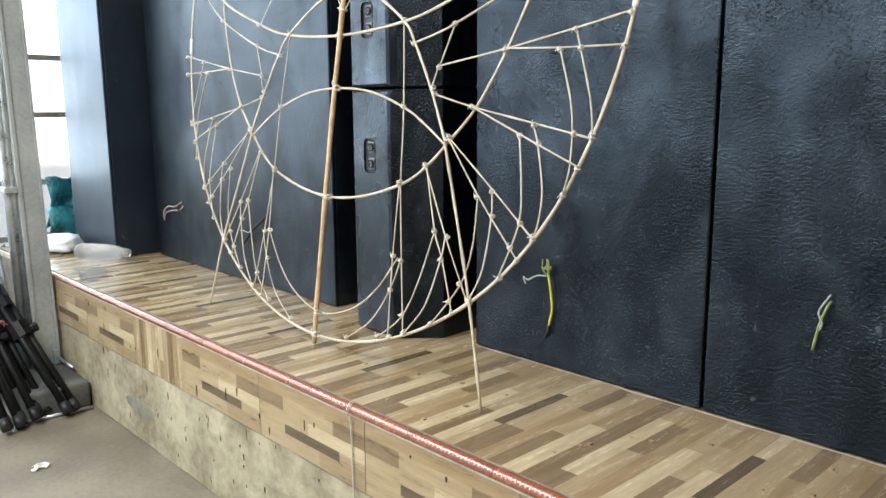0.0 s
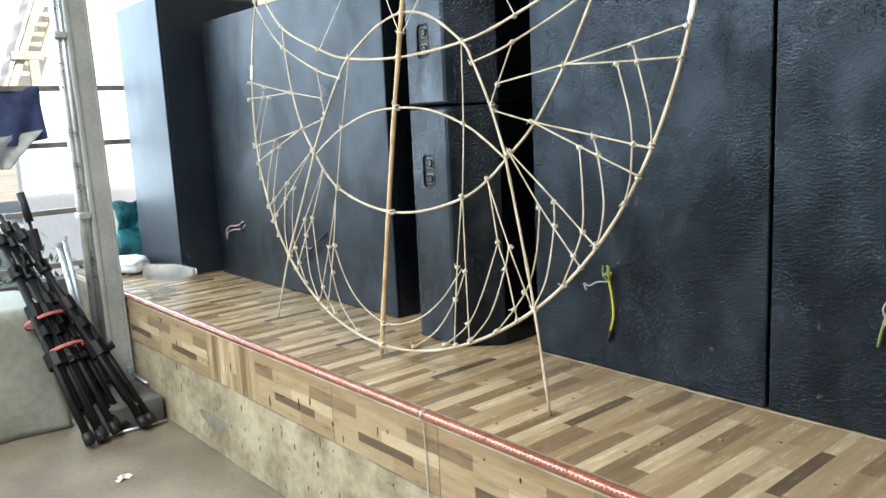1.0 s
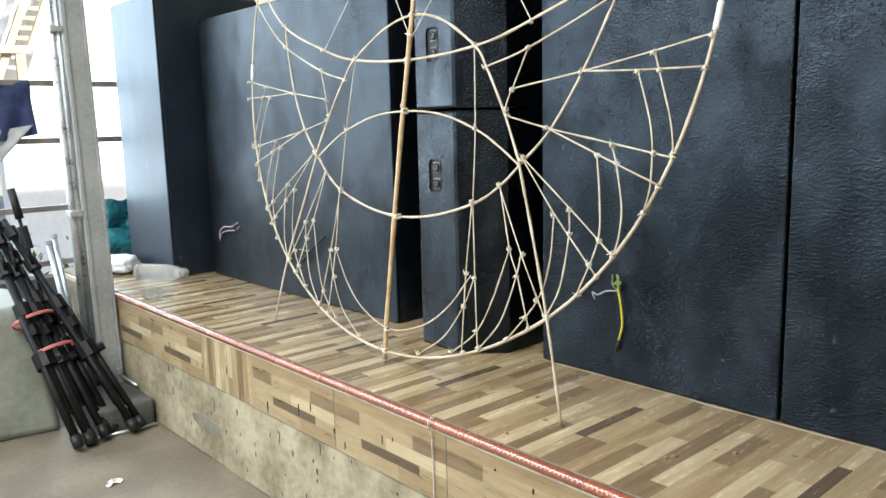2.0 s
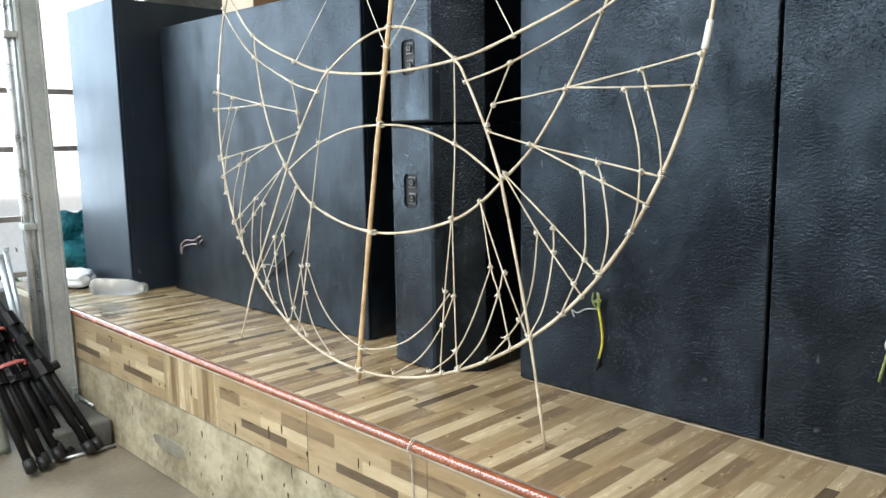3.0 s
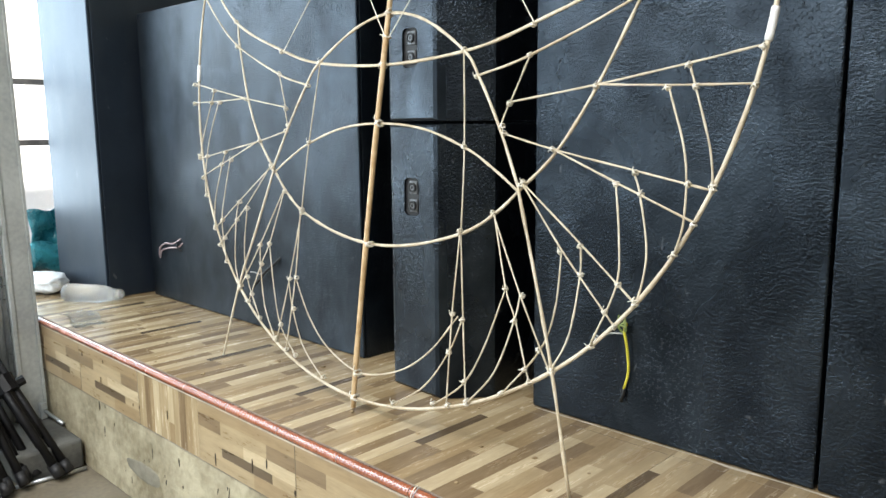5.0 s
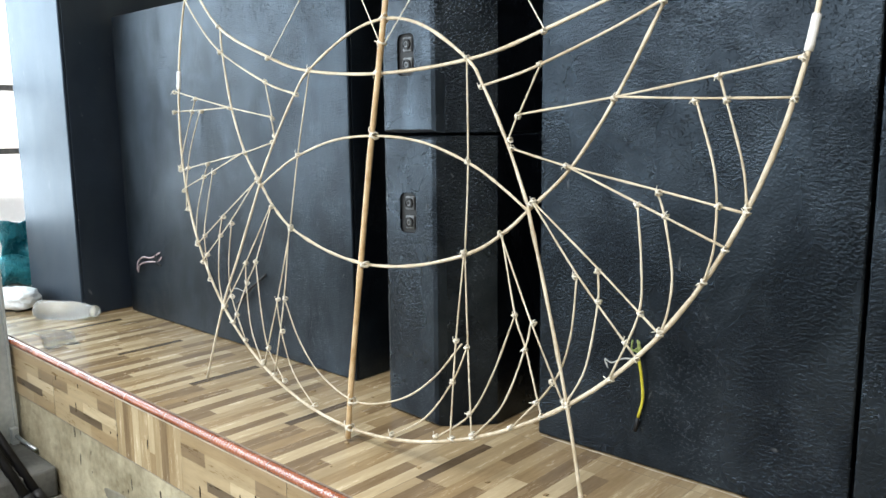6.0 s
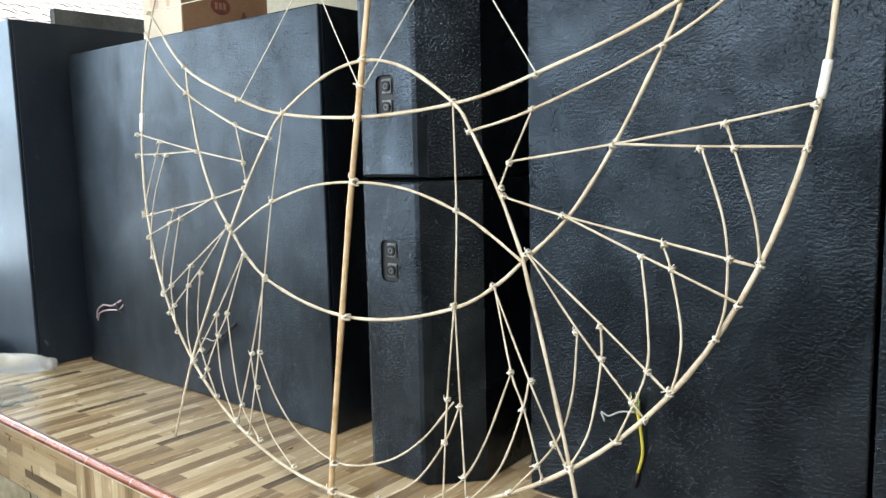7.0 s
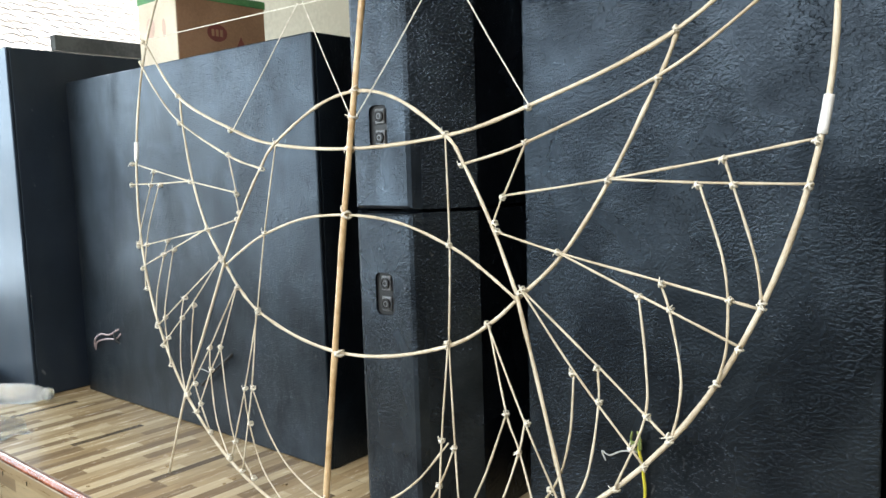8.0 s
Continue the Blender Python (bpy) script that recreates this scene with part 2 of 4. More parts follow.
def box(x0, x1, y0, y1, z0, z1, bevel=0.0, bm=None, seg=2):
    own = bmesh.new()
    bmesh.ops.create_cube(own, size=1)
    own.transform(Matrix.LocRotScale(((x0 + x1) / 2, (y0 + y1) / 2, (z0 + z1) / 2), None, (x1 - x0, y1 - y0, z1 - z0)))
    if bevel:
        bmesh.ops.bevel(own, geom=own.edges[:], offset=bevel, segments=seg, affect="EDGES", profile=0.5)
    if bm is None:
        return own
    return merge(bm, own)


def merge(bm, other):
    me = bpy.data.meshes.new("tmp")
    other.to_mesh(me)
    other.free()
    bm.from_mesh(me)
    bpy.data.meshes.remove(me)
    return bm


def prism(outline, z0, z1, bevel=0.0):
    """An upright block over an outline of (x, y)."""
    bm = bmesh.new()
    low = [bm.verts.new((x, y, z0)) for x, y in outline]
    top = [bm.verts.new((x, y, z1)) for x, y in outline]
    n = len(outline)
    bm.faces.new(low[::-1])
    bm.faces.new(top)
    for i in range(n):
        bm.faces.new((low[i], low[(i + 1) % n], top[(i + 1) % n], top[i]))
    if bevel:
        bmesh.ops.bevel(bm, geom=bm.edges[:], offset=bevel, segments=3, affect="EDGES", profile=0.5)
    return bm


def smooth_path(points, step=6):
    """A rounded line through the given points (Catmull-Rom)."""
    p = [Vector(q) for q in points]
    if len(p) < 3:
        return [p[0].lerp(p[1], i / step) for i in range(step + 1)]
    p = [p[0] * 2 - p[1]] + p + [p[-1] * 2 - p[-2]]
    out = []
    for i in range(1, len(p) - 2):
        for k in range(step):
            t = k / step
            out.append(0.5 * (2 * p[i] + (p[i + 1] - p[i - 1]) * t + (2 * p[i - 1] - 5 * p[i] + 4 * p[i + 1] - p[i + 2]) * t * t
                              + (3 * p[i] - p[i - 1] - 3 * p[i + 1] + p[i + 2]) * t ** 3))
    return out + [p[-2]]


def tube(path, r, n=8, bm=None, flat=1.0, closed=False, swell=None):
    """A round (or flattened) bar along a line; swell(i) scales the radius."""
    bm = bm or bmesh.new()
    path = [Vector(q) for q in path]
    rings, up, count = [], None, len(path)
    for i, q in enumerate(path):
        if closed:
            d = path[(i + 1) % count] - path[i - 1]
        else:
            d = path[min(i + 1, count - 1)] - path[max(i - 1, 0)]
        d.normalize()
        if up is None:
            up = Vector((0, 1, 0)) if abs(d.y) < 0.9 else Vector((1, 0, 0))
        side = d.cross(up).normalized()
        up = side.cross(d).normalized()
        s = r * (swell(i) if swell else 1)
        rings.append([bm.verts.new(q + side * math.cos(a) * s + up * math.sin(a) * s * flat)
                      for a in (2 * math.pi * k / n for k in range(n))])
    for i in range(count if closed else count - 1):
        a, b = rings[i], rings[(i + 1) % count]
        for k in range(n):
            bm.faces.new((a[k], a[(k + 1) % n], b[(k + 1) % n], b[k]))
    if not closed:
        bm.faces.new(rings[0][::-1])
        bm.faces.new(rings[-1])
    return bm


def lathe(profile, m, n=20):
    """A turned shape from (radius, height) pairs, laid by the pose m."""
    bm = bmesh.new()
    rings = []
    for r, z in profile:
        rings.append([bm.verts.new((r * math.cos(2 * math.pi * k / n), r * math.sin(2 * math.pi * k / n), z)) for k in range(n)])
    for a, b in zip(rings, rings[1:]):
        for k in range(n):
            bm.faces.new((a[k], a[(k + 1) % n], b[(k + 1) % n], b[k]))
    bm.faces.new(rings[0][::-1])
    bm.faces.new(rings[-1])
    bm.transform(m)
    return bm


def sheet(nu, nv, at, thick=0.0):
    """A grid surface at(u, v), u and v from 0 to 1, with thickness."""
    bm = bmesh.new()
    g = [[bm.verts.new(at(i / nu, j / nv)) for j in range(nv + 1)] for i in range(nu + 1)]
    for i in range(nu):
        for j in range(nv):
            bm.faces.new((g[i][j], g[i + 1][j], g[i + 1][j + 1], g[i][j + 1]))
    if thick:
        bmesh.ops.recalc_face_normals(bm, faces=bm.faces)
        bmesh.ops.solidify(bm, geom=bm.faces[:], thickness=thick)
    return bm


TOP = 0.64      # height of the stage
FACE = -0.043    # front of the stage's facing
WALL = 0.637    # front of the tall cabinets
CABL = 0.595    # front of the low wide cabinet

# ---------------------------------------------------------------- the large structure
tagged(part("ground", sheet(4, 4, lambda u, v: (-150 + 300 * u, -150 + 300 * v, -0.06)), EARTH), "dry bare earth around the open hall", "ground", kind="structure")
tagged(part("floor", box(-4.72, 4.5, -5.9, 1.9, -0.055, 0.0), CONCRETE), "worn grey-brown concrete floor with dust", "floor", kind="structure")
# Unseen ceiling, added to block the sun and admit sky light through an opening.
roof = box(-4.9, 4.6, -1.25, 2.1, 3.3, 3.4)
box(-4.9, -3.45, -3.55, -1.2501, 3.3, 3.4, bm=roof)
box(1.25, 4.6, -3.55, -1.2501, 3.3, 3.4, bm=roof)
box(-4.9, 4.6, -6.0, -3.5501, 3.3, 3.4, bm=roof)
tagged(part("ceiling", roof, CEIL), "unseen plain pale board ceiling with a large roof opening", "ceiling", kind="structure")
tagged(part("wall_back", box(-3.6, 4.5, 1.75, 1.9, 0.0, 3.3), BEIGE), "beige painted wall behind the black cabinets", "wall", kind="structure")
tagged(part("wall_back_low", box(-4.72, -3.6, 1.75, 1.9, 0.0, 2.2), BEIGE), "low beige wall under an open gap", "wall", kind="structure")
# Unseen walls, added to close the hall on the right and front.
tagged(part("wall_right", box(4.5, 4.6, -6.0, 2.1, 0.0, 3.3), BEIGE), "unseen plain beige side wall added to close the hall", "wall", kind="structure")
tagged(part("wall_front", box(0.5, 4.5, -6.0, -5.9, 0.0, 3.3), BEIGE), "unseen plain beige wall added beside the open front", "wall", kind="structure")
tagged(part("wall_side_low", box(-4.72, -4.58, -4.2, 1.75, 0.0, 0.585, 0.008), GREYWALL), "low grey cement wall under the railing bars", "wall", kind="structure")
tagged(part("beam_side", box(-4.66, -4.60, 1.03, 1.745, 2.49, 2.585, 0.004), GREYWALL), "short grey cement beam above the open side", "beam", kind="structure")

railing = thing("railing", "weathered grey-brown railing of four horizontal bars on a low wall", "railing", (-4.6, -1.0, 0.585))
for z in (0.680, 1.041, 1.483, 1.852):
    part("bar", box(-4.615, -4.58, -4.2, 1.75, z - 0.018, z + 0.018, 0.004), RAIL, railing)
for y in (-4.15, -2.6, -1.2, 1.70):
    part("post", box(-4.64, -4.60, y - 0.02, y + 0.02, 0.585, 1.95, 0.004), RAIL, railing)

# ---------------------------------------------------------------- stage
stage = thing("stage", "raised stage faced and topped with wood-print ceramic tiles", "stage", (-1.7, 0.3, 0.0), kind="structure")
part("core", box(-4.575, 2.4, FACE + 0.012, 1.745, 0.002, TOP - 0.012), PLASTER, stage, "rough stained cement render")


def rough_face(u, v):
    x, z = -4.57 + 6.9 * u, 0.004 + 0.37 * v
    k = noise.noise((x * 3.1, z * 6, 2.0)) * 0.008 + noise.noise((x * 14, z * 17, 5.0)) * 0.0035
    return (x, FACE + 0.006 + k - 0.006 * (1 - v), z)


part("render_coat", sheet(240, 18, rough_face), PLASTER, stage, "uneven cement render with damp patches", smooth=True)

# ---------------------------------------------------------------- cabinets
def cabinet(x0, x1, y0, y1, z1, label, paint=None, group="black cabinets on the stage"):
    """A painted board box: carcass, front board and side board."""
    c = thing("black_cabinet", label, "cabinet", ((x0 + x1) / 2, (y0 + y1) / 2, TOP), group)
    for name, bm in (("carcass", box(x0, x1 - 0.018, y0 + 0.018, y1, TOP + 0.003, z1, 0.006)),
                     ("front_board", box(x0, x1, y0, y0 + 0.0178, TOP + 0.003, z1 + 0.001, 0.006, seg=3)),
                     ("side_board", box(x1 - 0.0178, x1 - 0.0005, y0 + 0.018, y1, TOP + 0.003, z1, 0.003))):
        part(name, bm, paint or BLACK, c)
    return c


cab_right = cabinet(-0.916, -0.021, WALL, 1.25, 2.48, "tall black cabinet in rough paint with a cut cable")
cab_right2 = cabinet(-0.013, 0.93, WALL, 1.25, 2.48, "tall black cabinet in rough paint, scuffed at its foot")
cab_left = cabinet(-3.55, -1.733, CABL, 1.25, 2.167, "wide low black cabinet in rough paint under a cardboard box", SATIN)
cab_out = cabinet(-4.31, -3.625, 0.362, 1.05, 2.325, "black cabinet standing forward, its paint lifted blue for outside daylight", MATTDAYLIT)
# Unseen box, added to keep the shaded gap beside the loudspeakers black.
gap_filler = cabinet(-1.60, -0.93, 1.03, 1.5, 2.48, "black box added to darken the gap behind the loudspeakers")

# ---------------------------------------------------------------- stacked loudspeakers
def loudspeaker(z0, z1, plate_z, label):
    s = thing("loudspeaker", label, "loudspeaker", (-1.3, 0.75, z0), "stacked loudspeakers")
    hull = prism([(-1.446, 0.5045), (-1.168, 0.4925), (-1.060, 0.612), (-1.072, 0.93), (-1.655, 0.95), (-1.64, 0.725)], z0 + 0.003, z1)
    px0, px1, pz0, pz1 = -1.354, -1.276, plate_z - 0.064, plate_z + 0.064
    # the connector tray is sunk into the hull behind the panel's hole
    part("body", hull, BLACK, s)
    panel = bmesh.new()

    def on_panel(x, z, back=0.0):
        return (x, 0.4800 - 0.014 * (x + 1.425) / 0.233 + back, z)

    hole = []
    for cx, cz, a0 in ((px1, pz1, 0), (px0, pz1, 90), (px0, pz0, 180), (px1, pz0, 270)):
        sx, sz = (-1 if cx == px1 else 1), (-1 if cz == pz1 else 1)
        for k in range(6):
            w = radians(a0 + 18 * k)
            hole.append((cx + sx * 0.020 + 0.020 * math.cos(w), cz + sz * 0.020 + 0.020 * math.sin(w)))
    n = len(hole)
    rim = [panel.verts.new(on_panel(*q)) for q in hole]
    deep = [panel.verts.new(on_panel(*q, 0.016)) for q in hole]
    for i in range(n):
        panel.faces.new((rim[i], rim[(i + 1) % n], deep[(i + 1) % n], deep[i]))
    e = 0.010
    inner = [panel.verts.new(on_panel(x, z)) for x, z in ((-1.192 - e, z1 - e), (-1.425 + e, z1 - e), (-1.425 + e, z0 + 0.003 + e), (-1.192 - e, z0 + 0.003 + e))]
    outer = [panel.verts.new(p) for p in ((-1.188, 0.4715, z1 - 0.003), (-1.429, 0.4855, z1 - 0.003), (-1.429, 0.4855, z0 + 0.006), (-1.188, 0.4715, z0 + 0.006))]
    far = [panel.verts.new(p) for p in ((-1.1675, 0.4940, z1), (-1.4465, 0.5060, z1), (-1.4465, 0.5060, z0 + 0.003), (-1.1675, 0.4940, z0 + 0.003))]
    for i in range(4):
        panel.faces.new((inner[i], inner[(i + 1) % 4], outer[(i + 1) % 4], outer[i]))
        panel.faces.new((outer[i], outer[(i + 1) % 4], far[(i + 1) % 4], far[i]))
    for c in range(4):
        for k in range(5):
            panel.faces.new((rim[c * 6 + k], rim[c * 6 + k + 1], inner[c]))
        panel.faces.new((rim[c * 6 + 5], rim[(c * 6 + 6) % n], inner[(c + 1) % 4], inner[c]))
    part("back_panel", panel, BLACK, s)
    part("connector_plate", box(px0 - 0.002, px1 + 0.002, 0.4835, 0.4885, pz0 - 0.002, pz1 + 0.002), DARKRUB, s, "dark recessed connector plate")
    for dz in (0.032, -0.03):
        c = (-1.312, plate_z + dz)
        sock = part("socket", box(c[0] - 0.019, c[0] + 0.019, 0.4775, 0.4832, c[1] - 0.022, c[1] + 0.022, 0.003), PLATE, s, "round socket on a grey metal flange")
        turn = pose(c[0], 0.4770, c[1], 90)
        part("collar", lathe([(0.0165, -0.001), (0.0165, 0.007), (0.012, 0.007), (0.012, 0.002)], turn), DARKRUB, sock, smooth=False)
        part("pin", lathe([(0.006, -0.001), (0.006, 0.0045), (0.002, 0.0047)], turn), DARKRUB, sock)
        part("contact_ring", lathe([(0.0088, -0.001), (0.0088, 0.006), (0.0062, 0.006), (0.0062, 0.003)], turn), PLATE, sock)
    return s


loudspeaker(TOP, 1.572, 1.328, "black trapezoid loudspeaker, its back panel with two sockets outward")
loudspeaker(1.580, 2.5, 1.822, "upper black loudspeaker turned over on top of its like")

# ---------------------------------------------------------------- bamboo frame
# The frame's sheet: u to the right of the pole's foot, v up along the leaning frame, d towards the front.
# It leans back a little and is slightly keystoned, since its hoop was bent by eye.
FN = Vector((-0.032, -1.0, 0.1203)).normalized()


def centre(v):
    """The frame's middle line, which bows a little to the left."""
    knots = ((0.3, 0.0), (0.7, -0.012), (0.9, -0.022), (1.12, -0.034), (1.4, -0.03), (9, -0.03))
    lo = (-1, 0.0)
    for hi in knots:
        if v <= hi[0]:
            return lo[1] + (hi[1] - lo[1]) * (v - lo[0]) / (hi[0] - lo[0])
        lo = hi


def bow(points):
    """Places told from the foot's upright, told from the bowed middle line."""
    return [(u - centre(v), v) for u, v in points]


def fp(u, v, d=0.0):
    w = 1 + 0.0197 * u + 0.0272 * v
    x, z = (-1.323 + 1.0105 * u + 0.0235 * v) / w, (0.6274 + 0.0226 * u + 1.0548 * v) / w
    return Vector((x, 0.091 - 0.032 * x + 0.1203 * z, z)) + FN * d


frame_ob = thing("bamboo_frame", "tall round split bamboo frame tied with white string", "bamboo frame", tuple(fp(0, 0.012)))


def joint_wrap(u, v, r, d=0.0, seed=0):
    """White string wound a few turns round a crossing, with a knot and a loose end."""
    rnd = random.Random(seed)
    bm = bmesh.new()
    a = rnd.uniform(0, math.pi)
    for s in (0, 1):
        ax = Vector((math.cos(a + s * 1.4), math.sin(a + s * 1.4)))
        pts = []
        for k in range(10):
            w = 2 * math.pi * k / 10
            q = ax * math.cos(w) * r * 1.25
            pts.append(fp(u + q.x + (s - 0.5) * r * 0.3, v + q.y, d + math.sin(w) * r * 1.5))
        tube(pts, r * 0.42, 5, bm, closed=True)
    e = Vector((rnd.uniform(-1, 1), rnd.uniform(-0.6, 1))).normalized() * r * rnd.uniform(1.6, 3.2)
    tube([fp(u, v, d + r * 1.2), fp(u + e.x * 0.6, v + e.y * 0.6, d + r * 1.9), fp(u + e.x, v + e.y, d + r * 1.3)], r * 0.2, 4, bm)
    return part("string_tie", bm, TIE, frame_ob, smooth=True)


def bamboo(points, r, d=0.0, mat=None, name="bamboo_strip", step=6, sides=1, seed=1):
    """A strip of split bamboo through (u, v) places, slightly uneven, with swollen nodes."""
    rnd = random.Random(seed)
    for s in ((1, -1) if sides == 2 else (1,)):
        path = smooth_path([fp(centre(v) + s * u, v, d) for u, v in points], step)
        ph = rnd.uniform(0, 6)
        part(name, tube(path, r * 0.84, 7, flat=0.75, swell=lambda i: 1 + 0.09 * math.sin(i * 1.7 + ph) + (0.22 if (i + int(ph)) % 7 == 0 else 0)),
             mat or BAMBOO, frame_ob, smooth=True)


# pole, ring and the two legs
pole_path = [fp(0.004 - 0.034 * min(v / 0.9, 1) ** 0.6, v, 0.012) for v in [0.022 + 0.083 * k for k in range(31)]]
part("pole", tube(pole_path, 0.0087, 12, swell=lambda i: 1.14 if i % 4 == 2 else 1.0), POLEMAT, frame_ob, "honey-coloured bamboo pole", smooth=True)
RC, RR = Vector((-0.015, 1.29)), 1.24


def hoop(deg):
    """A place on the hoop, which is pushed out a little at two places."""
    r = RR + 0.019 * math.exp(-((deg + 40) / 20) ** 2) + 0.024 * math.exp(-((deg - 166) / 18) ** 2)
    return fp(RC.x + r * math.cos(radians(deg)), RC.y + r * math.sin(radians(deg)))


part("ring", tube([hoop(3 * k - 90) for k in range(120)],
                  0.0054, 9, closed=True, flat=0.8, swell=lambda i: 1.16 if i % 6 == 0 else 1.0), BAMBOO, frame_ob, "large bent bamboo hoop", smooth=True)
for k, (a0, a1) in enumerate(((-8.2, -4.9), (184.9, 188.2))):
    part("tape_wrap", tube([hoop(a0 + (a1 - a0) * i / 6) for i in range(7)],
                           0.0088, 10, flat=0.9, swell=lambda i: 1.0 + 0.06 * (i % 2)), TAPE, frame_ob, "white tape wound round the hoop's joint", smooth=True)

bamboo([(0.596, 0.765), (0.681, 0.535), (0.763, 0.302), (0.861, 0.006)], 0.006, 0.009, name="leg", seed=2)
bamboo([(-0.583, 0.765), (-0.672, 0.53), (-0.760, 0.307), (-0.822, 0.026)], 0.006, 0.009, name="leg", seed=9)
bamboo([(-1.236, 1.571), (-0.95, 1.338), (-0.59, 1.203), (-0.353, 1.146), (0, 1.123), (0.353, 1.146), (0.59, 1.203), (0.95, 1.338), (1.236, 1.571)],
       0.0058, 0.002, seed=3)
bamboo([(0.418, 1.072), (0.60, 1.118), (0.918, 1.244), (1.11, 1.372), (1.241, 1.486)], 0.0042, 0.006, sides=2, seed=4)
bamboo([(-0.95, 1.338), (-0.918, 1.244), (-0.818, 1.032), (-0.708, 0.867), (-0.59, 0.757), (-0.513, 0.691), (-0.40, 0.626), (-0.2, 0.57), (0, 0.55),
        (0.2, 0.57), (0.40, 0.626), (0.513, 0.691), (0.59, 0.757), (0.708, 0.867), (0.818, 1.032), (0.918, 1.244), (0.95, 1.338)], 0.0057, -0.004, seed=5)
bamboo([(-0.595, 0.765), (-0.513, 0.923), (-0.418, 1.072), (-0.353, 1.146), (-0.17, 1.25), (0, 1.285), (0.17, 1.25), (0.353, 1.146), (0.418, 1.072),
        (0.513, 0.923), (0.595, 0.765)], 0.0056, 0.006, seed=6)
bamboo([(-0.595, 0.752), (-0.49, 0.815), (-0.384, 0.866), (-0.2, 0.92), (0, 0.936), (0.2, 0.92), (0.384, 0.866), (0.49, 0.815), (0.595, 0.752)], 0.0046, 0.001, seed=7)
bamboo([(-0.405, 0.385), (-0.305, 0.265), (-0.18, 0.179), (0, 0.133), (0.18, 0.179), (0.305, 0.265), (0.405, 0.385)], 0.0032, -0.003, seed=8)

THIN = [
    [(0.569, 1.124), (0.516, 0.995)], [(0.516, 0.995), (0.493, 0.928)],
    [(0.516, 0.995), (0.791, 1.033), (1.039, 1.074), (1.208, 1.105)], [(0.791, 1.033), (0.997, 1.025), (1.200, 1.022)],
    [(0.507, 0.908), (0.684, 0.869), (0.931, 0.825), (1.132, 0.789)], [(0.684, 0.869), (0.885, 0.794), (1.101, 0.715)],
    [(1.039, 1.075), (1.060, 1.023), (1.113, 0.888), (1.134, 0.795)], [(0.996, 1.022), (1.059, 0.863), (1.075, 0.724), (1.063, 0.642)],
    [(0.927, 0.824), (0.952, 0.77), (0.986, 0.651), (0.988, 0.575), (0.977, 0.516)], [(0.885, 0.792), (0.912, 0.662), (0.920, 0.547), (0.866, 0.393)],
]
THIN += [
    [(0.593, 0.777), (0.806, 0.632), (0.975, 0.512)], [(0.593, 0.777), (0.747, 0.616), (0.925, 0.453)],
    [(0.503, 0.688), (0.575, 0.491), (0.620, 0.412), (0.687, 0.263)], [(0.503, 0.688), (0.630, 0.482), (0.750, 0.307)],
    [(0.575, 0.491), (0.522, 0.323), (0.461, 0.206), (0.354, 0.119)], [(0.630, 0.482), (0.620, 0.412), (0.571, 0.262), (0.485, 0.156)],
    [(0.745, 0.615), (0.746, 0.463), (0.712, 0.347), (0.605, 0.212)], [(0.804, 0.633), (0.813, 0.555), (0.800, 0.404), (0.757, 0.307)],
    [(0.316, 1.146), (0.361, 0.866), (0.385, 0.626)], [(0.385, 0.622), (0.390, 0.385), (0.406, 0.133)], [(0.385, 0.622), (0.431, 0.38), (0.476, 0.152)],
    [(0.431, 0.38), (0.394, 0.283), (0.309, 0.163), (0.182, 0.077)],
]
THIN = [bow(pts) for pts in THIN]
for k, pts in enumerate(THIN):
    bamboo(pts, 0.0031, 0.008 if k % 2 else 0.004, sides=2, seed=20 + k)

# string ties at every end and crossing
ties = set()
for pts in THIN:
    for q in (pts[0], pts[-1]):
        ties.add((round(q[0], 2), round(q[1], 2)))
for q in ((0.791, 1.033), (0.684, 0.869), (1.060, 1.023), (1.070, 0.797), (0.952, 0.77), (0.919, 0.548), (0.899, 0.478), (0.813, 0.557), (0.670, 0.29),
          (0.713, 0.349), (0.620, 0.412), (0.461, 0.206), (0.394, 0.283), (0.361, 0.866), (0.886, 1.244), (0.919, 1.338), (0.316, 1.146), (0.383, 1.074),
          (0.584, 0.766), (0.755, 0.303), (0.572, 1.204), (1.206, 1.571), (1.211, 1.486), (0.390, 0.385)):
    q = bow([q])[0]
    ties.add((round(q[0], 2), round(q[1], 2)))
for k, (u, v) in enumerate(sorted(ties)):
    for s in (1, -1):
        joint_wrap(centre(v) + s * u, v, 0.0056, 0.004, seed=100 + 2 * k + s)
for k, v in enumerate((0.055, 0.133, 0.55, 0.936, 1.123, 1.285, 1.213)):
    joint_wrap(centre(v), v, 0.0092, 0.008, seed=400 + k)

# thin white strings stretched across the upper part
def taut(a, b, r=0.0019):
    part("white_string", tube([fp(*a, 0.01), fp((a[0] + b[0]) / 2, (a[1] + b[1]) / 2 - 0.004, 0.01), fp(*b, 0.01)], r, 5), TIE, frame_ob)


taut((-1.215, 1.573), (1.19, 1.573))
taut((-0.61, 1.20), (-0.325, 1.575))
taut((-0.04, 1.213), (-0.30, 1.575))
taut((-0.015, 1.213), (0.25, 1.575))
taut((0.572, 1.205), (0.29, 1.575))
taut((-0.30, 1.575), (-0.17, 1.99))
taut((0.27, 1.575), (0.13, 1.99))

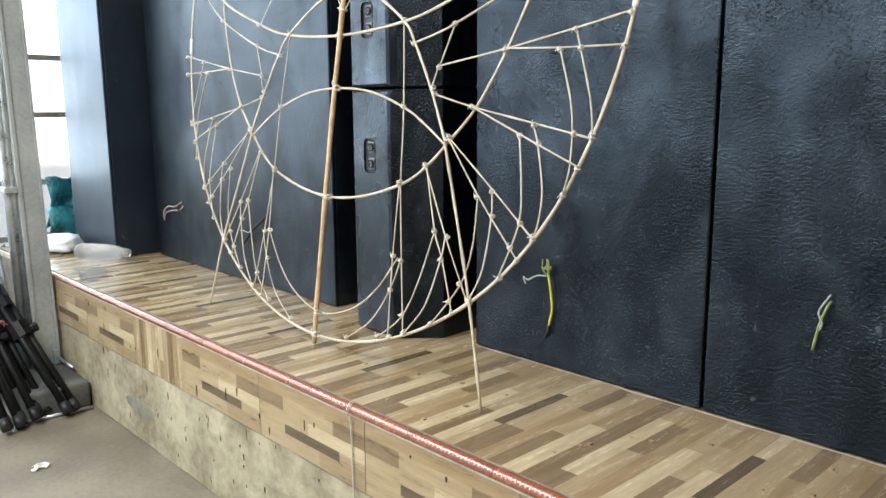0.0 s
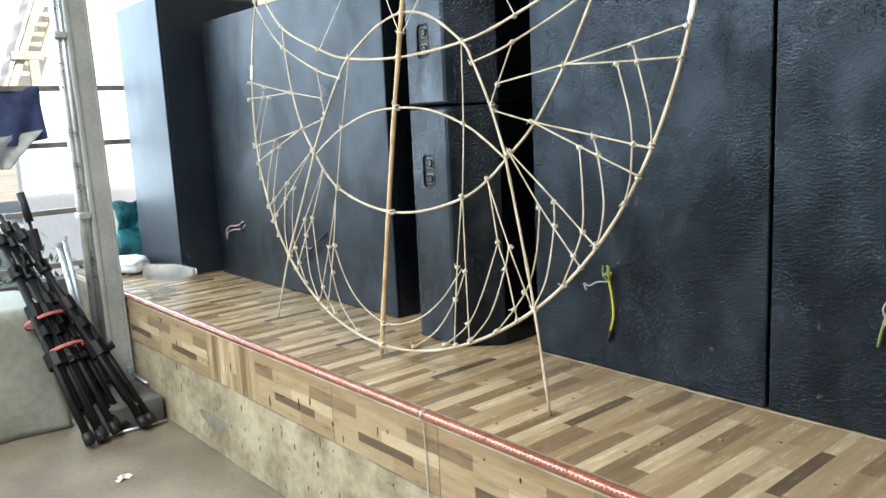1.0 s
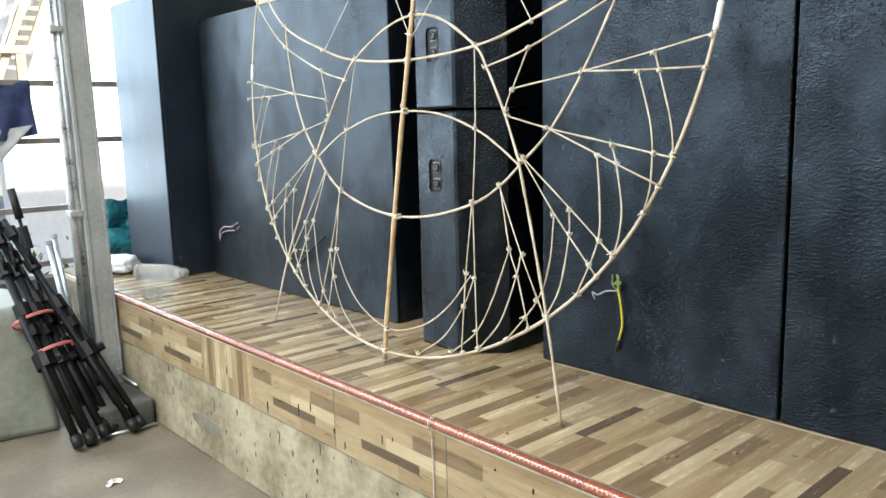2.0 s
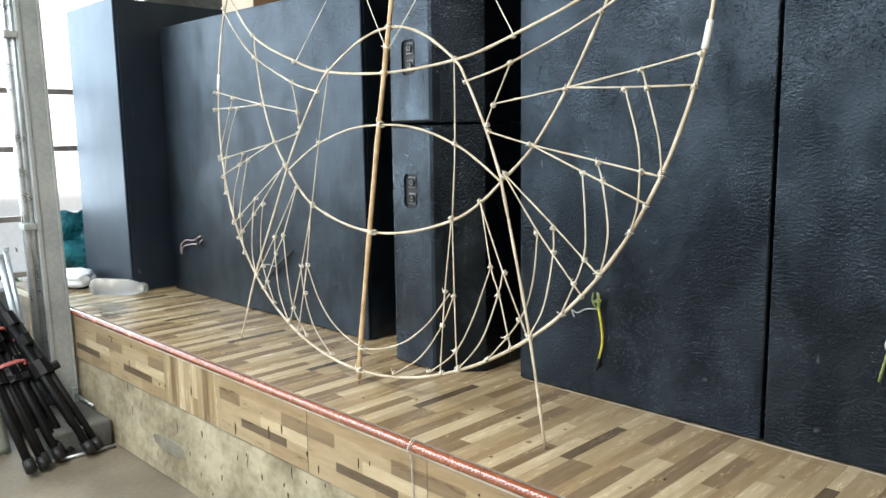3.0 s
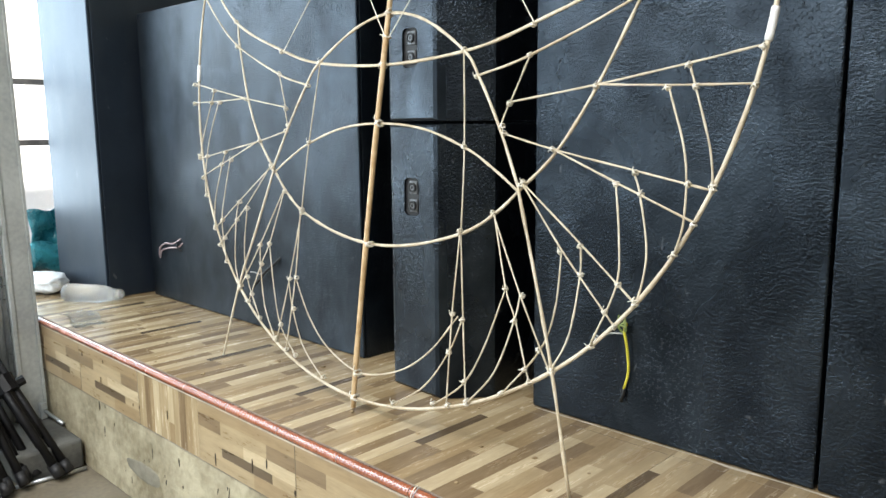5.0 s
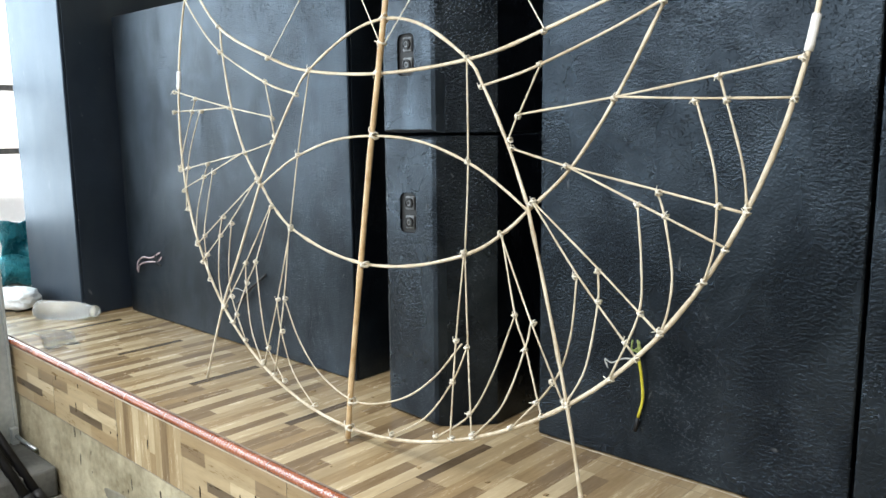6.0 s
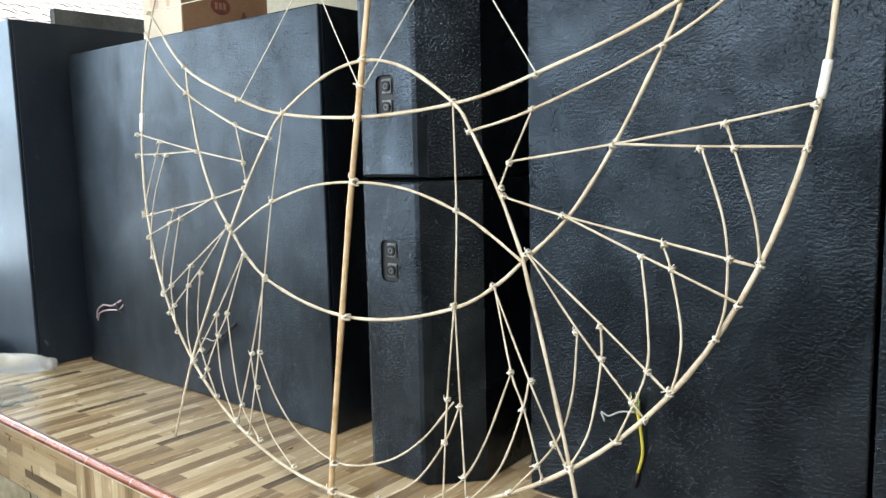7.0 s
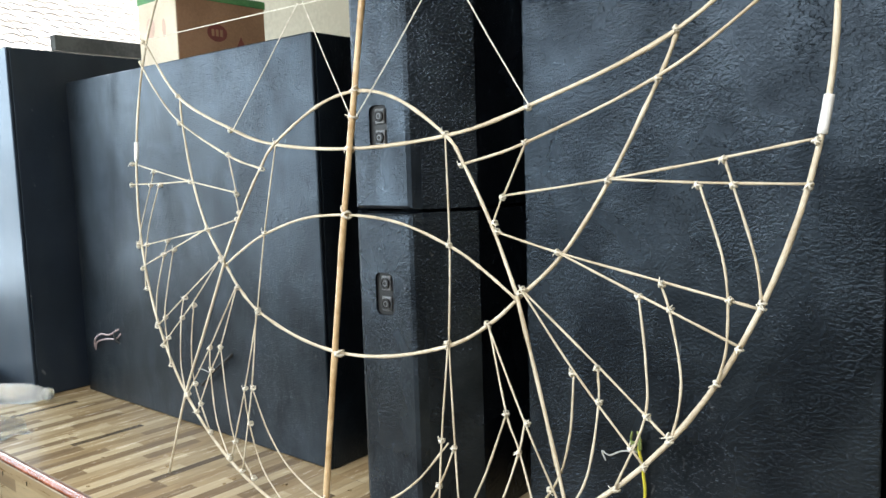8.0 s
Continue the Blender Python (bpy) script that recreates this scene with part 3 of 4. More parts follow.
# ---------------------------------------------------------------- things on and round the cabinets
def cable_tail(x, y, z, label, drop=0.20, lean=0.0, curl=True):
    c = thing("cable_end", label, "cable", (x, y, z))
    pts = [(x, y + 0.004, z), (x + 0.004, y - 0.016, z - 0.02), (x + 0.013 + lean * 0.3, y - 0.015, z - 0.07), (x + 0.018 + lean * 0.7, y - 0.011, z - 0.14), (x + 0.004 + lean, y - 0.009, z - drop)]
    part("sheath", tube(smooth_path(pts, 5), 0.0042, 8), YELLOW, c, "yellow cable sheath", smooth=True)
    tip = pts[-1]
    part("tip", tube([tip, (tip[0] - 0.003, tip[1], tip[2] - 0.02), (tip[0] - 0.008, tip[1] - 0.002, tip[2] - 0.042)], 0.0058, 7), DARKRUB, c, "dark taped tip", smooth=True)
    rnd = random.Random(int(x * 100))
    for k in range(5):
        e = (x + rnd.uniform(-0.016, 0.02), y - 0.02 - rnd.uniform(0, 0.015), z + rnd.uniform(0.0, 0.045))
        part("green_core", tube(smooth_path([(x + rnd.uniform(-0.006, 0.006), y - 0.010, z - 0.035), (x + rnd.uniform(-0.014, 0.014), y - 0.024, z - 0.01), e], 4), 0.0026, 6), GREENWIRE, c, smooth=True)
    if curl:
        part("grey_core", tube(smooth_path([(x, y - 0.014, z - 0.03), (x - 0.04, y - 0.022, z - 0.034), (x - 0.075, y - 0.024, z - 0.052), (x - 0.098, y - 0.022, z - 0.046),
                                            (x - 0.088, y - 0.022, z - 0.070)], 5), 0.0025, 6), GREYWIRE, c, smooth=True)
    return c


cable_tail(-0.572, WALL, 0.985, "yellow cable end with green cores hanging from a black cabinet")
k2 = thing("cable_end", "short yellow-green cable end twisted out of a black cabinet", "cable", (0.30, WALL, 1.0))
part("sheath", tube(smooth_path([(0.312, WALL + 0.004, 1.022), (0.310, WALL - 0.018, 1.012), (0.295, WALL - 0.02, 0.962), (0.280, WALL - 0.012, 0.892)], 5), 0.0036, 8), GREENWIRE, k2, smooth=True)
part("yellow_core", tube(smooth_path([(0.314, WALL - 0.012, 1.042), (0.292, WALL - 0.022, 0.997), (0.302, WALL - 0.022, 0.967), (0.29, WALL - 0.018, 0.942)], 5), 0.0026, 6), GREYWIRE, k2, smooth=True)
w1 = thing("wire_end", "short bent pale wire end on a black cabinet", "wire", (-3.3, CABL, 0.93))
part("wire", tube(smooth_path([(-3.445, CABL - 0.006, 0.876), (-3.40, CABL - 0.022, 0.925), (-3.33, CABL - 0.027, 0.957), (-3.25, CABL - 0.024, 0.962), (-3.205, CABL + 0.001, 0.99)], 5), 0.0045, 6), WIREPINK, w1, smooth=True)
part("second_wire", tube(smooth_path([(-3.43, CABL - 0.010, 0.866), (-3.375, CABL - 0.026, 0.912), (-3.29, CABL - 0.026, 0.936), (-3.215, CABL - 0.012, 0.945), (-3.19, CABL + 0.001, 0.97)], 5), 0.004, 6), WIREPINK, w1, smooth=True)
part("black_core", tube(smooth_path([(-3.235, CABL + 0.002, 0.985), (-3.215, CABL - 0.02, 0.965), (-3.20, CABL - 0.02, 0.94), (-3.185, CABL - 0.01, 0.925)], 5), 0.005, 6), DARKRUB, w1, smooth=True)
w2 = thing("wire_end", "black cable end with a pale core hanging from a cabinet", "wire", (-2.4, CABL, 0.9))
part("wire", tube(smooth_path([(-2.295, CABL + 0.002, 0.99), (-2.33, CABL - 0.019, 0.955), (-2.39, CABL - 0.024, 0.915), (-2.44, CABL - 0.022, 0.875), (-2.50, CABL - 0.016, 0.835)], 5), 0.0065, 7), DARKRUB, w2, smooth=True)
part("pale_core", tube(smooth_path([(-2.38, CABL - 0.022, 0.925), (-2.42, CABL - 0.029, 0.905), (-2.47, CABL - 0.027, 0.908), (-2.51, CABL - 0.022, 0.903)], 5), 0.0025, 6), GREYWIRE, w2, smooth=True)

carton = thing("cardboard_box", "brown cardboard box with maroon print on a cabinet", "cardboard box", (-2.89, 0.95, 2.168))
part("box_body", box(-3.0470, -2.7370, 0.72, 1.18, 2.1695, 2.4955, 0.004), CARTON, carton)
# Pale slab paints the daylight on the box's front.
part("daylit_panel", box(-3.0450, -2.7390, 0.7165, 0.7195, 2.1725, 2.4935), CARTONLIT, carton, "printed front panel, painted pale where daylight falls")
part("lid_band", box(-3.0510, -2.7325, 0.7155, 1.184, 2.4675, 2.5015, 0.003), GREENLID, carton, "green band round the lid")


def disc(x, y, z, ry, rz, axis, mat, parent, name):
    bm = bmesh.new()
    bmesh.ops.create_circle(bm, cap_ends=True, segments=28, radius=1)
    turn = Matrix.Rotation(radians(90), 4, "Y") if axis == "x" else Matrix.Rotation(radians(90), 4, "X")
    bm.transform(Matrix.Translation((x, y, z)) @ Matrix.Diagonal((ry if axis == "y" else 1, ry if axis == "x" else 1, rz, 1)) @ turn)
    return part(name, bm, mat, parent)


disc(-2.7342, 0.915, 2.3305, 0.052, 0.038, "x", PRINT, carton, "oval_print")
for k in range(3):
    part("emblem_bar", box(-2.7339, -2.7332, 0.885 + 0.022 * k, 0.899 + 0.022 * k, 2.3155, 2.3455), CARTON, carton)
for y, s in ((1.04, 1.0), (1.10, 0.7)):
    bm = bmesh.new()
    v = [bm.verts.new((-2.7343, y - 0.03 * s, 2.2655)), bm.verts.new((-2.7343, y + 0.03 * s, 2.2655)), bm.verts.new((-2.7343, y, 2.2655 + 0.06 * s))]
    bm.faces.new(v)
    part("arrow_print", bm, PRINT, carton)
disc(-2.9470, 0.7152, 2.3555, 0.035, 0.045, "y", PRINTLIT, carton, "oval_print")
disc(-2.8370, 0.7152, 2.3455, 0.015, 0.04, "y", PRINTLIT, carton, "drop_print")

# bottle lying on the stage
bot_m = Matrix.Translation((-3.735, 0.18, TOP + 0.051)) @ Matrix.Scale(0.87, 4) @ Vector((0.254, 0.169, 0.0)).to_track_quat("Z", "Y").to_matrix().to_4x4()
bottle = thing("plastic_bottle", "large empty clear plastic bottle lying on the stage", "bottle", (-3.6, 0.27, TOP))
part("bottle_body", lathe([(0.02, 0.0), (0.048, 0.004), (0.056, 0.02), (0.057, 0.05), (0.053, 0.06), (0.057, 0.07), (0.057, 0.13), (0.053, 0.14), (0.057, 0.15),
                           (0.057, 0.21), (0.053, 0.26), (0.044, 0.31), (0.036, 0.335), (0.031, 0.35)], bot_m, 24), CLEAR, bottle, smooth=True)
part("bottle_neck", lathe([(0.031, 0.349), (0.031, 0.362), (0.036, 0.364), (0.036, 0.37), (0.029, 0.372), (0.029, 0.39)], bot_m, 24), CLEAR, bottle, smooth=True)
film = thing("plastic_film", "thin crumpled clear plastic film on the stage", "plastic film", (-3.2, 0.08, TOP))
part("film", sheet(14, 8, lambda u, v: (-3.47 + 0.38 * u + 0.02 * math.sin(9 * v), 0.015 + 0.14 * v + 0.03 * math.sin(5 * u),
                                        TOP + 0.006 + 0.012 * abs(noise.noise((u * 6, v * 5, 0)))), 0.001), FILM, film, smooth=True)


def crumple(name, c, size, mat, label, category, seed, parts="bag"):
    root = thing(name, label, category, (c[0], c[1], c[2] - size[2]))
    bm = bmesh.new()
    bmesh.ops.create_icosphere(bm, subdivisions=4, radius=1)
    for v in bm.verts:
        p = v.co.copy()
        k = 1 + 0.25 * noise.noise(p * 1.6 + Vector((seed, 0, 0))) + 0.12 * noise.noise(p * 4.5 + Vector((0, seed, 0)))
        p *= k
        p.z = max(p.z, -0.95)
        v.co = Vector((c[0] + p.x * size[0], c[1] + p.y * size[1], c[2] + p.z * size[2]))
    part(parts, bm, mat, root, smooth=True)
    return root


crumple("white_plastic_bag", (-4.15, 0.21, TOP + 0.052), (0.22, 0.12, 0.055), BAGWHITE, "crumpled white plastic bag lying on the stage", "plastic bag", 3)

teal = thing("teal_bag", "dark teal translucent plastic bag hung on the railing", "plastic bag", (-4.55, 0.42, 0.76))
part("bag", sheet(16, 18, lambda u, v: (-4.55 + 0.03 * math.sin(7 * u + 3 * v) + 0.02 * noise.noise((u * 5, v * 6, 1)), 0.27 + 0.32 * u + 0.02 * math.sin(4 * v),
                                        1.07 - 0.34 * v + 0.012 * math.sin(11 * u)), 0.004), TEAL, teal, smooth=True)
part("bag_belly", sheet(14, 10, lambda u, v: (-4.52 + 0.05 * math.sin(math.pi * v) + 0.02 * noise.noise((u * 7, v * 6, 4)), 0.26 + 0.36 * u, 0.86 - 0.18 * v + 0.02 * math.sin(8 * u)), 0.004), TEAL, teal, smooth=True)

cloth = thing("hanging_cloth", "navy cloth with a grey corner hung over the railing bar", "cloth", (-4.6, -0.25, 1.3))


def hang(u, v):
    y = -0.69 + 0.60 * u + 0.03 * v * (u - 0.5)
    return (-4.575 + 0.034 * v * math.sin(17 * u + 3 * v) + 0.02 * math.sin(6 * u) + 0.02 * noise.noise((u * 6, v * 4, 0)), y, 1.865 - v * (0.33 + 0.05 * math.sin(3 * u)))


part("cloth_front", sheet(24, 14, hang, 0.004), BLUE, cloth, smooth=True)
part("grey_corner", sheet(18, 14, lambda u, v: (-4.56 + 0.022 * math.sin(7 * u + 2 * v) + 0.012 * noise.noise((u * 5, v * 4, 2)), -0.44 + 0.34 * u * (1 - 0.85 * v) + 0.06 * v,
                                                1.585 - 0.24 * v - 0.05 * (1 - u) * (1 - v)), 0.004), GREYCLOTH, cloth, smooth=True)
part("grey_tail", sheet(12, 14, lambda u, v: (-4.57 + 0.02 * math.sin(9 * u + v), -0.57 + 0.25 * u * (1 - 0.7 * v) + 0.02 * noise.noise((v * 5, u, 1)),
                                              1.535 - 0.34 * v), 0.004), GREYCLOTH, cloth, smooth=True)

# ---------------------------------------------------------------- steel post, its footing and the leaning stands
POSTLEAN = Matrix(((1, 0, -0.04, 0.04 * 0.14), (0, 1, 0.0, 0.0), (0, 0, 1, 0), (0, 0, 0, 1)))


def leaning(bm):
    bm.transform(POSTLEAN)
    return bm


post = thing("steel_post", "grey painted steel channel post with a conduit, beside the stage", "post", (-3.4750, -0.13, 0.14))
part("web", leaning(box(-3.5200, -3.4300, -0.178, -0.168, 0.14, 3.3, 0.002)), CHANNEL, post)
part("flange", leaning(box(-3.5200, -3.5100, -0.167, -0.075, 0.14, 3.3, 0.002)), CHANNEL, post)
part("flange", leaning(box(-3.4370, -3.4270, -0.167, -0.075, 0.14, 3.3, 0.002)), CHANNEL, post)
part("lip", leaning(box(-3.4370, -3.4270, -0.0745, -0.060, 0.14, 3.3, 0.002)), CHANNEL, post)
part("lip", leaning(box(-3.5090, -3.4300, -0.09, -0.082, 0.14, 3.3, 0.002)), CHANNEL, post)
part("lip", leaning(box(-3.4265, -3.4180, -0.074, -0.060, 0.14, 3.3, 0.002)), CHANNEL, post)
part("lip", leaning(box(-3.4265, -3.4200, -0.178, -0.158, 0.14, 3.3, 0.002)), CHANNEL, post)
part("conduit", leaning(tube([(-3.4750, -0.215, 0.14), (-3.4750, -0.212, 1.2), (-3.4750, -0.215, 2.2), (-3.4750, -0.213, 3.3)], 0.024, 14)), STEEL, post, "galvanised conduit", smooth=True)
part("conduit", leaning(tube([(-3.4500, -0.193, 0.14), (-3.4500, -0.193, 3.3)], 0.013, 12)), STEEL, post, "thin galvanised conduit", smooth=True)
for z in (1.08, 2.05):
    part("clip", leaning(box(-3.5050, -3.4150, -0.245, -0.18, z, z + 0.035, 0.006)), CHANNEL, post, "pale conduit clip")
part("bolt_bracket", leaning(box(-3.4250, -3.3900, -0.10, -0.07, 0.14, 0.22, 0.004)), CHANNEL, post)
part("anchor_bolt", leaning(tube([(-3.4100, -0.085, 0.185), (-3.3050, -0.07, 0.165), (-3.2250, -0.06, 0.155)], 0.009, 8)), STEEL, post, smooth=True)

footing = thing("concrete_footing", "dark grey concrete footing block under the steel post", "footing", (-3.4, -0.19, 0.0))
part("block", box(-3.80, -3.0, -0.345, FACE - 0.012, 0.0, 0.14, 0.014), GREYWALL, footing)
bar = thing("metal_bar", "thin pale metal bar lying on the floor by the footing", "metal bar", (-2.98, -0.2, 0.0))
part("bar", tube([(-2.985, -0.37, 0.012), (-2.96, -0.065, 0.012)], 0.010, 8), STEEL, bar, smooth=True)

tarp = thing("tarpaulin_cover", "pale grey-green tarpaulin draped over a low load", "tarpaulin", (-3.7, -1.3, 0.0))


def drape(u, v):
    y = -0.45 - 1.6 * u
    k = 0.03 * noise.noise((y * 3, v * 2, 1)) + 0.014 * math.sin(y * 11 + v * 3)
    if v < 0.7:
        s = v / 0.7
        return (-3.29 - 0.16 * s + k, y - 0.03 * s, 0.01 + 0.62 * s)
    s = (v - 0.7) / 0.3
    return (-3.45 - 0.7 * s, y - 0.03, 0.63 + 0.03 * math.sin(3 * s) + k * 0.6)


part("cover", sheet(40, 30, drape, 0.006), TARP, tarp, smooth=True)
part("end_flap", sheet(16, 16, lambda u, v: (-3.30 - 0.16 * v - 0.70 * u, -0.448 - 0.03 * v + 0.012 * math.sin(9 * u), 0.01 + 0.62 * v), 0.006), TARP, tarp, smooth=True)


def lerp3(a, b, t):
    return tuple(a[i] + (b[i] - a[i]) * t for i in range(3))


def folded_stand(foot, top, label, seed, legs=3, spread=0.038):
    """A folded three-legged stand: pole, three legs with rubber feet, hub, collar and knob."""
    rnd = random.Random(seed)
    s = thing("folded_stand", label, "tripod stand", foot, "folded stands leaning by the post")
    a = Vector((top[0] - foot[0], top[1] - foot[1], top[2] - foot[2])).normalized()
    side = a.cross(Vector((1, 0, 0))).normalized()
    fore = side.cross(a).normalized()
    part("pole", tube([lerp3(foot, top, 0.16), top], 0.021, 10), STAND, s, smooth=True)
    part("inner_pole", tube([lerp3(foot, top, 0.8), lerp3(foot, top, 1.06)], 0.015, 10), STAND, s, smooth=True)
    for k in range(legs):
        w = 2 * math.pi * k / legs + rnd.uniform(-0.3, 0.3)
        off = (side * math.cos(w) + fore * math.sin(w))
        f = Vector(foot) + off * spread
        f.z = max(f.z, 0.02)
        h = Vector(lerp3(foot, top, 0.60)) + off * 0.028
        leg = part("leg", tube([f, h], 0.0185, 8), STAND, s, smooth=True)
        part("rubber_foot", tube([f - a * 0.0, f + a * 0.06], 0.024, 9), DARKRUB, leg, smooth=True)
        part("brace", tube([Vector(lerp3(foot, top, 0.22)) + off * 0.012, Vector(lerp3(foot, top, 0.40)) + off * 0.034], 0.008, 6), STAND, s)
    for t, r, l in ((0.60, 0.040, 0.075), (0.36, 0.052, 0.085), (0.80, 0.034, 0.07), (0.97, 0.032, 0.06)):
        part("collar", tube([lerp3(foot, top, t), lerp3(foot, top, t + l / 1.3)], r, 10), STAND, s, smooth=False)
    kb = Vector(lerp3(foot, top, 0.38)) + side * 0.05
    part("knob", tube([kb - side * 0.012, kb + side * 0.03], 0.024, 8), STAND, s)
    part("hub_bracket", tube([lerp3(foot, top, 0.50), lerp3(foot, top, 0.545)], 0.058, 6, flat=0.6), STAND, s)
    part("clamp_lever", tube([Vector(lerp3(foot, top, 0.82)) + fore * 0.03, Vector(lerp3(foot, top, 0.87)) + fore * 0.075], 0.009, 6), STAND, s, smooth=True)
    return s


folded_stand((-2.90, -0.45, 0.02), (-3.64, -0.60, 1.00), "black folded tripod stand leaning on a tarpaulin, bound with red straps", 1)
folded_stand((-2.94, -0.37, 0.02), (-3.64, -0.55, 0.98), "black folded tripod stand bound with its like", 2)
folded_stand((-2.935, -0.175, 0.02), (-3.62, -0.50, 1.02), "black folded tripod stand with feet against the footing", 3, spread=0.03)
folded_stand((-3.00, -0.30, 0.02), (-3.70, -0.55, 1.06), "black folded tripod stand at the back of the bundle", 4)
arm = thing("boom_arm", "thin black boom arm with a thicker grip, leaning by the stands", "boom arm", (-3.45, -0.38, 0.42))
part("rod", tube([(-3.50, -0.36, 0.36), (-3.56, -0.49, 1.22)], 0.0095, 8), STAND, arm, smooth=True)
part("grip", tube([(-3.547, -0.468, 1.09), (-3.562, -0.494, 1.25)], 0.021, 9), DARKRUB, arm, smooth=True)
part("clamp", tube([(-3.537, -0.445, 0.93), (-3.545, -0.463, 1.05)], 0.026, 9), DARKRUB, arm)


def strap(c, axis, r1, r2, label):
    s = thing("red_strap", label, "strap", c, "red straps round the stands")
    a = Vector(axis).normalized()
    p = a.cross(Vector((1, 0, 0))).normalized()
    q = p.cross(a).normalized()
    bm = bmesh.new()
    rings = []
    for k in range(28):
        w = 2 * math.pi * k / 28
        o = Vector(c) + p * math.cos(w) * r1 + q * math.sin(w) * r2
        rings.append([bm.verts.new(o - a * 0.009), bm.verts.new(o + a * 0.009), bm.verts.new(o + a * 0.009 + (o - Vector(c)).normalized() * 0.004),
                      bm.verts.new(o - a * 0.009 + (o - Vector(c)).normalized() * 0.004)])
    for k in range(28):
        x, y = rings[k], rings[(k + 1) % 28]
        for j in range(4):
            bm.faces.new((x[j], x[(j + 1) % 4], y[(j + 1) % 4], y[j]))
    part("band", bm, RED, s, smooth=True)
    part("loose_end", tube(smooth_path([Vector(c) + p * r1, Vector(c) + p * (r1 + 0.02) - a * 0.03, Vector(c) + p * (r1 + 0.012) - a * 0.07], 4), 0.008, 6, flat=0.3), RED, s)


strap((-3.36, -0.50, 0.585), (-0.68, -0.17, 0.9), 0.100, 0.066, "faded red strap tied round folded stands")
strap((-3.22, -0.46, 0.44), (-0.68, -0.17, 0.9), 0.100, 0.066, "red strap pulled tight round folded stands")

for k, (f, t, lab) in enumerate((((-3.60, -0.225, 0.142), (-3.71, -0.30, 0.93), "galvanised pipe leaning behind the steel post"),
                                 ((-3.645, -0.200, 0.142), (-3.735, -0.262, 0.96), "thin galvanised pipe leaning behind the steel post"))):
    p = thing("steel_pipe", lab, "pipe", f, "leaning pipes")
    part("tube", tube([f, lerp3(f, t, 0.5), t], 0.017 - 0.004 * k, 12), STEEL, p, smooth=True)
    part("end_cap", tube([lerp3(f, t, 0.985), lerp3(f, t, 1.01)], 0.021 - 0.004 * k, 12), GREYWIRE, p)

scrap = thing("paper_scrap", "small crumpled scrap of pale paper on the floor", "paper", (-2.5, -0.45, 0.0))
part("scrap", sheet(6, 5, lambda u, v: (-2.46 + 0.05 * u + 0.01 * math.sin(7 * v), -0.50 + 0.06 * v + 0.012 * math.sin(5 * u), 0.004 + 0.02 * abs(noise.noise((u * 3, v * 4, 2)))), 0.001), PAPER, scrap)

# ---------------------------------------------------------------- outdoors beyond the open side
gable = thing("neighbour_house", "white gable end of a neighbouring house with cream timber verge", "house", (-9, 1.3, -0.06))
bm = bmesh.new()
front = [bm.verts.new((-8.1, y, z)) for y, z in ((0.50, -0.06), (2.05, -0.06), (2.05, 4.9), (0.50, 2.05))]
rear = [bm.verts.new((-8.3, v.co.y, v.co.z)) for v in front]
bm.faces.new(front)
bm.faces.new(rear[::-1])
for i in range(4):
    bm.faces.new((front[i], rear[i], rear[(i + 1) % 4], front[(i + 1) % 4]))
part("wall", bm, WHITEWALL, gable)


def verge(u, w):
    """A place on the steep verge: u up the slope, w across it."""
    return (-7.9, 0.40 + 0.62 * u + w, 1.98 + 1.55 * u)


for w in (0.0, 0.20):
    part("verge_board", sheet(4, 1, lambda u, v: verge(u if w == 0 else 0.25 + 0.75 * u, w + 0.075 * v), 0.07), CREAMWOOD, gable)
for k in range(12):
    x, y, z = verge(0.27 + 0.065 * k, 0.03)
    part("batten", box(-7.95, -7.91, y, y + 0.2, z - 0.022, z + 0.022), CREAMWOOD, gable)
part("tie_beam", box(-7.826, -7.77, 0.48, 0.78, 2.33, 2.41, 0.004), CREAMWOOD, gable)
part("bracket", box(-7.826, -7.775, 0.64, 0.73, 2.03, 2.328, 0.004), CREAMWOOD, gable)
part("verge_tiles", sheet(24, 1, lambda u, v: (-7.80 - 0.4 * v, verge(u, 0)[1] - 0.03 - 0.02 * abs(math.sin(24 * u)), verge(u, 0)[2] + 0.02), 0.03), TILEROOF, gable)

house = thing("neighbour_house", "white neighbouring house with a pale tiled roof", "house", (-11, 7, -0.06))
part("wall", box(-15, -10.0, 2.4, 13, -0.06, 3.0), WHITEWALL, house)


def roof_pt(s, y):
    return (-9.4 - 5.0 * s, y, 3.02 + 2.9 * s)


part("roof_deck", sheet(2, 2, lambda u, v: tuple(a + b for a, b in zip(roof_pt(u, 2.3 + 11 * v), (0, 0, -0.05))), 0.06), WHITEWALL, house)
verts, faces = [], []
for i in range(24):
    for j in range(50):
        s0, y0 = i / 24, 2.3 + 11 * j / 50
        n0 = len(verts)
        for a in range(2):
            for b in range(5):
                x, y, z = roof_pt(s0 + a * 0.045, y0 + b * 0.055)
                verts.append((x, y, z + 0.03 + 0.016 * math.sin(math.pi * b / 4 * 1.6) + (0.022 if a == 0 else 0.0)))
        for b in range(4):
            faces.append((n0 + b, n0 + b + 1, n0 + 6 + b, n0 + 5 + b))
me = bpy.data.meshes.new("roof_tiles")
me.from_pydata([(x + 11, y - 7, z + 0.06) for x, y, z in verts], [], faces)
me.materials.append(TILEROOF)
tiles = new("roof_tiles", me)
tiles.parent = house
tagged(tiles, "rows of pale curved clay tiles", kind="stuff")

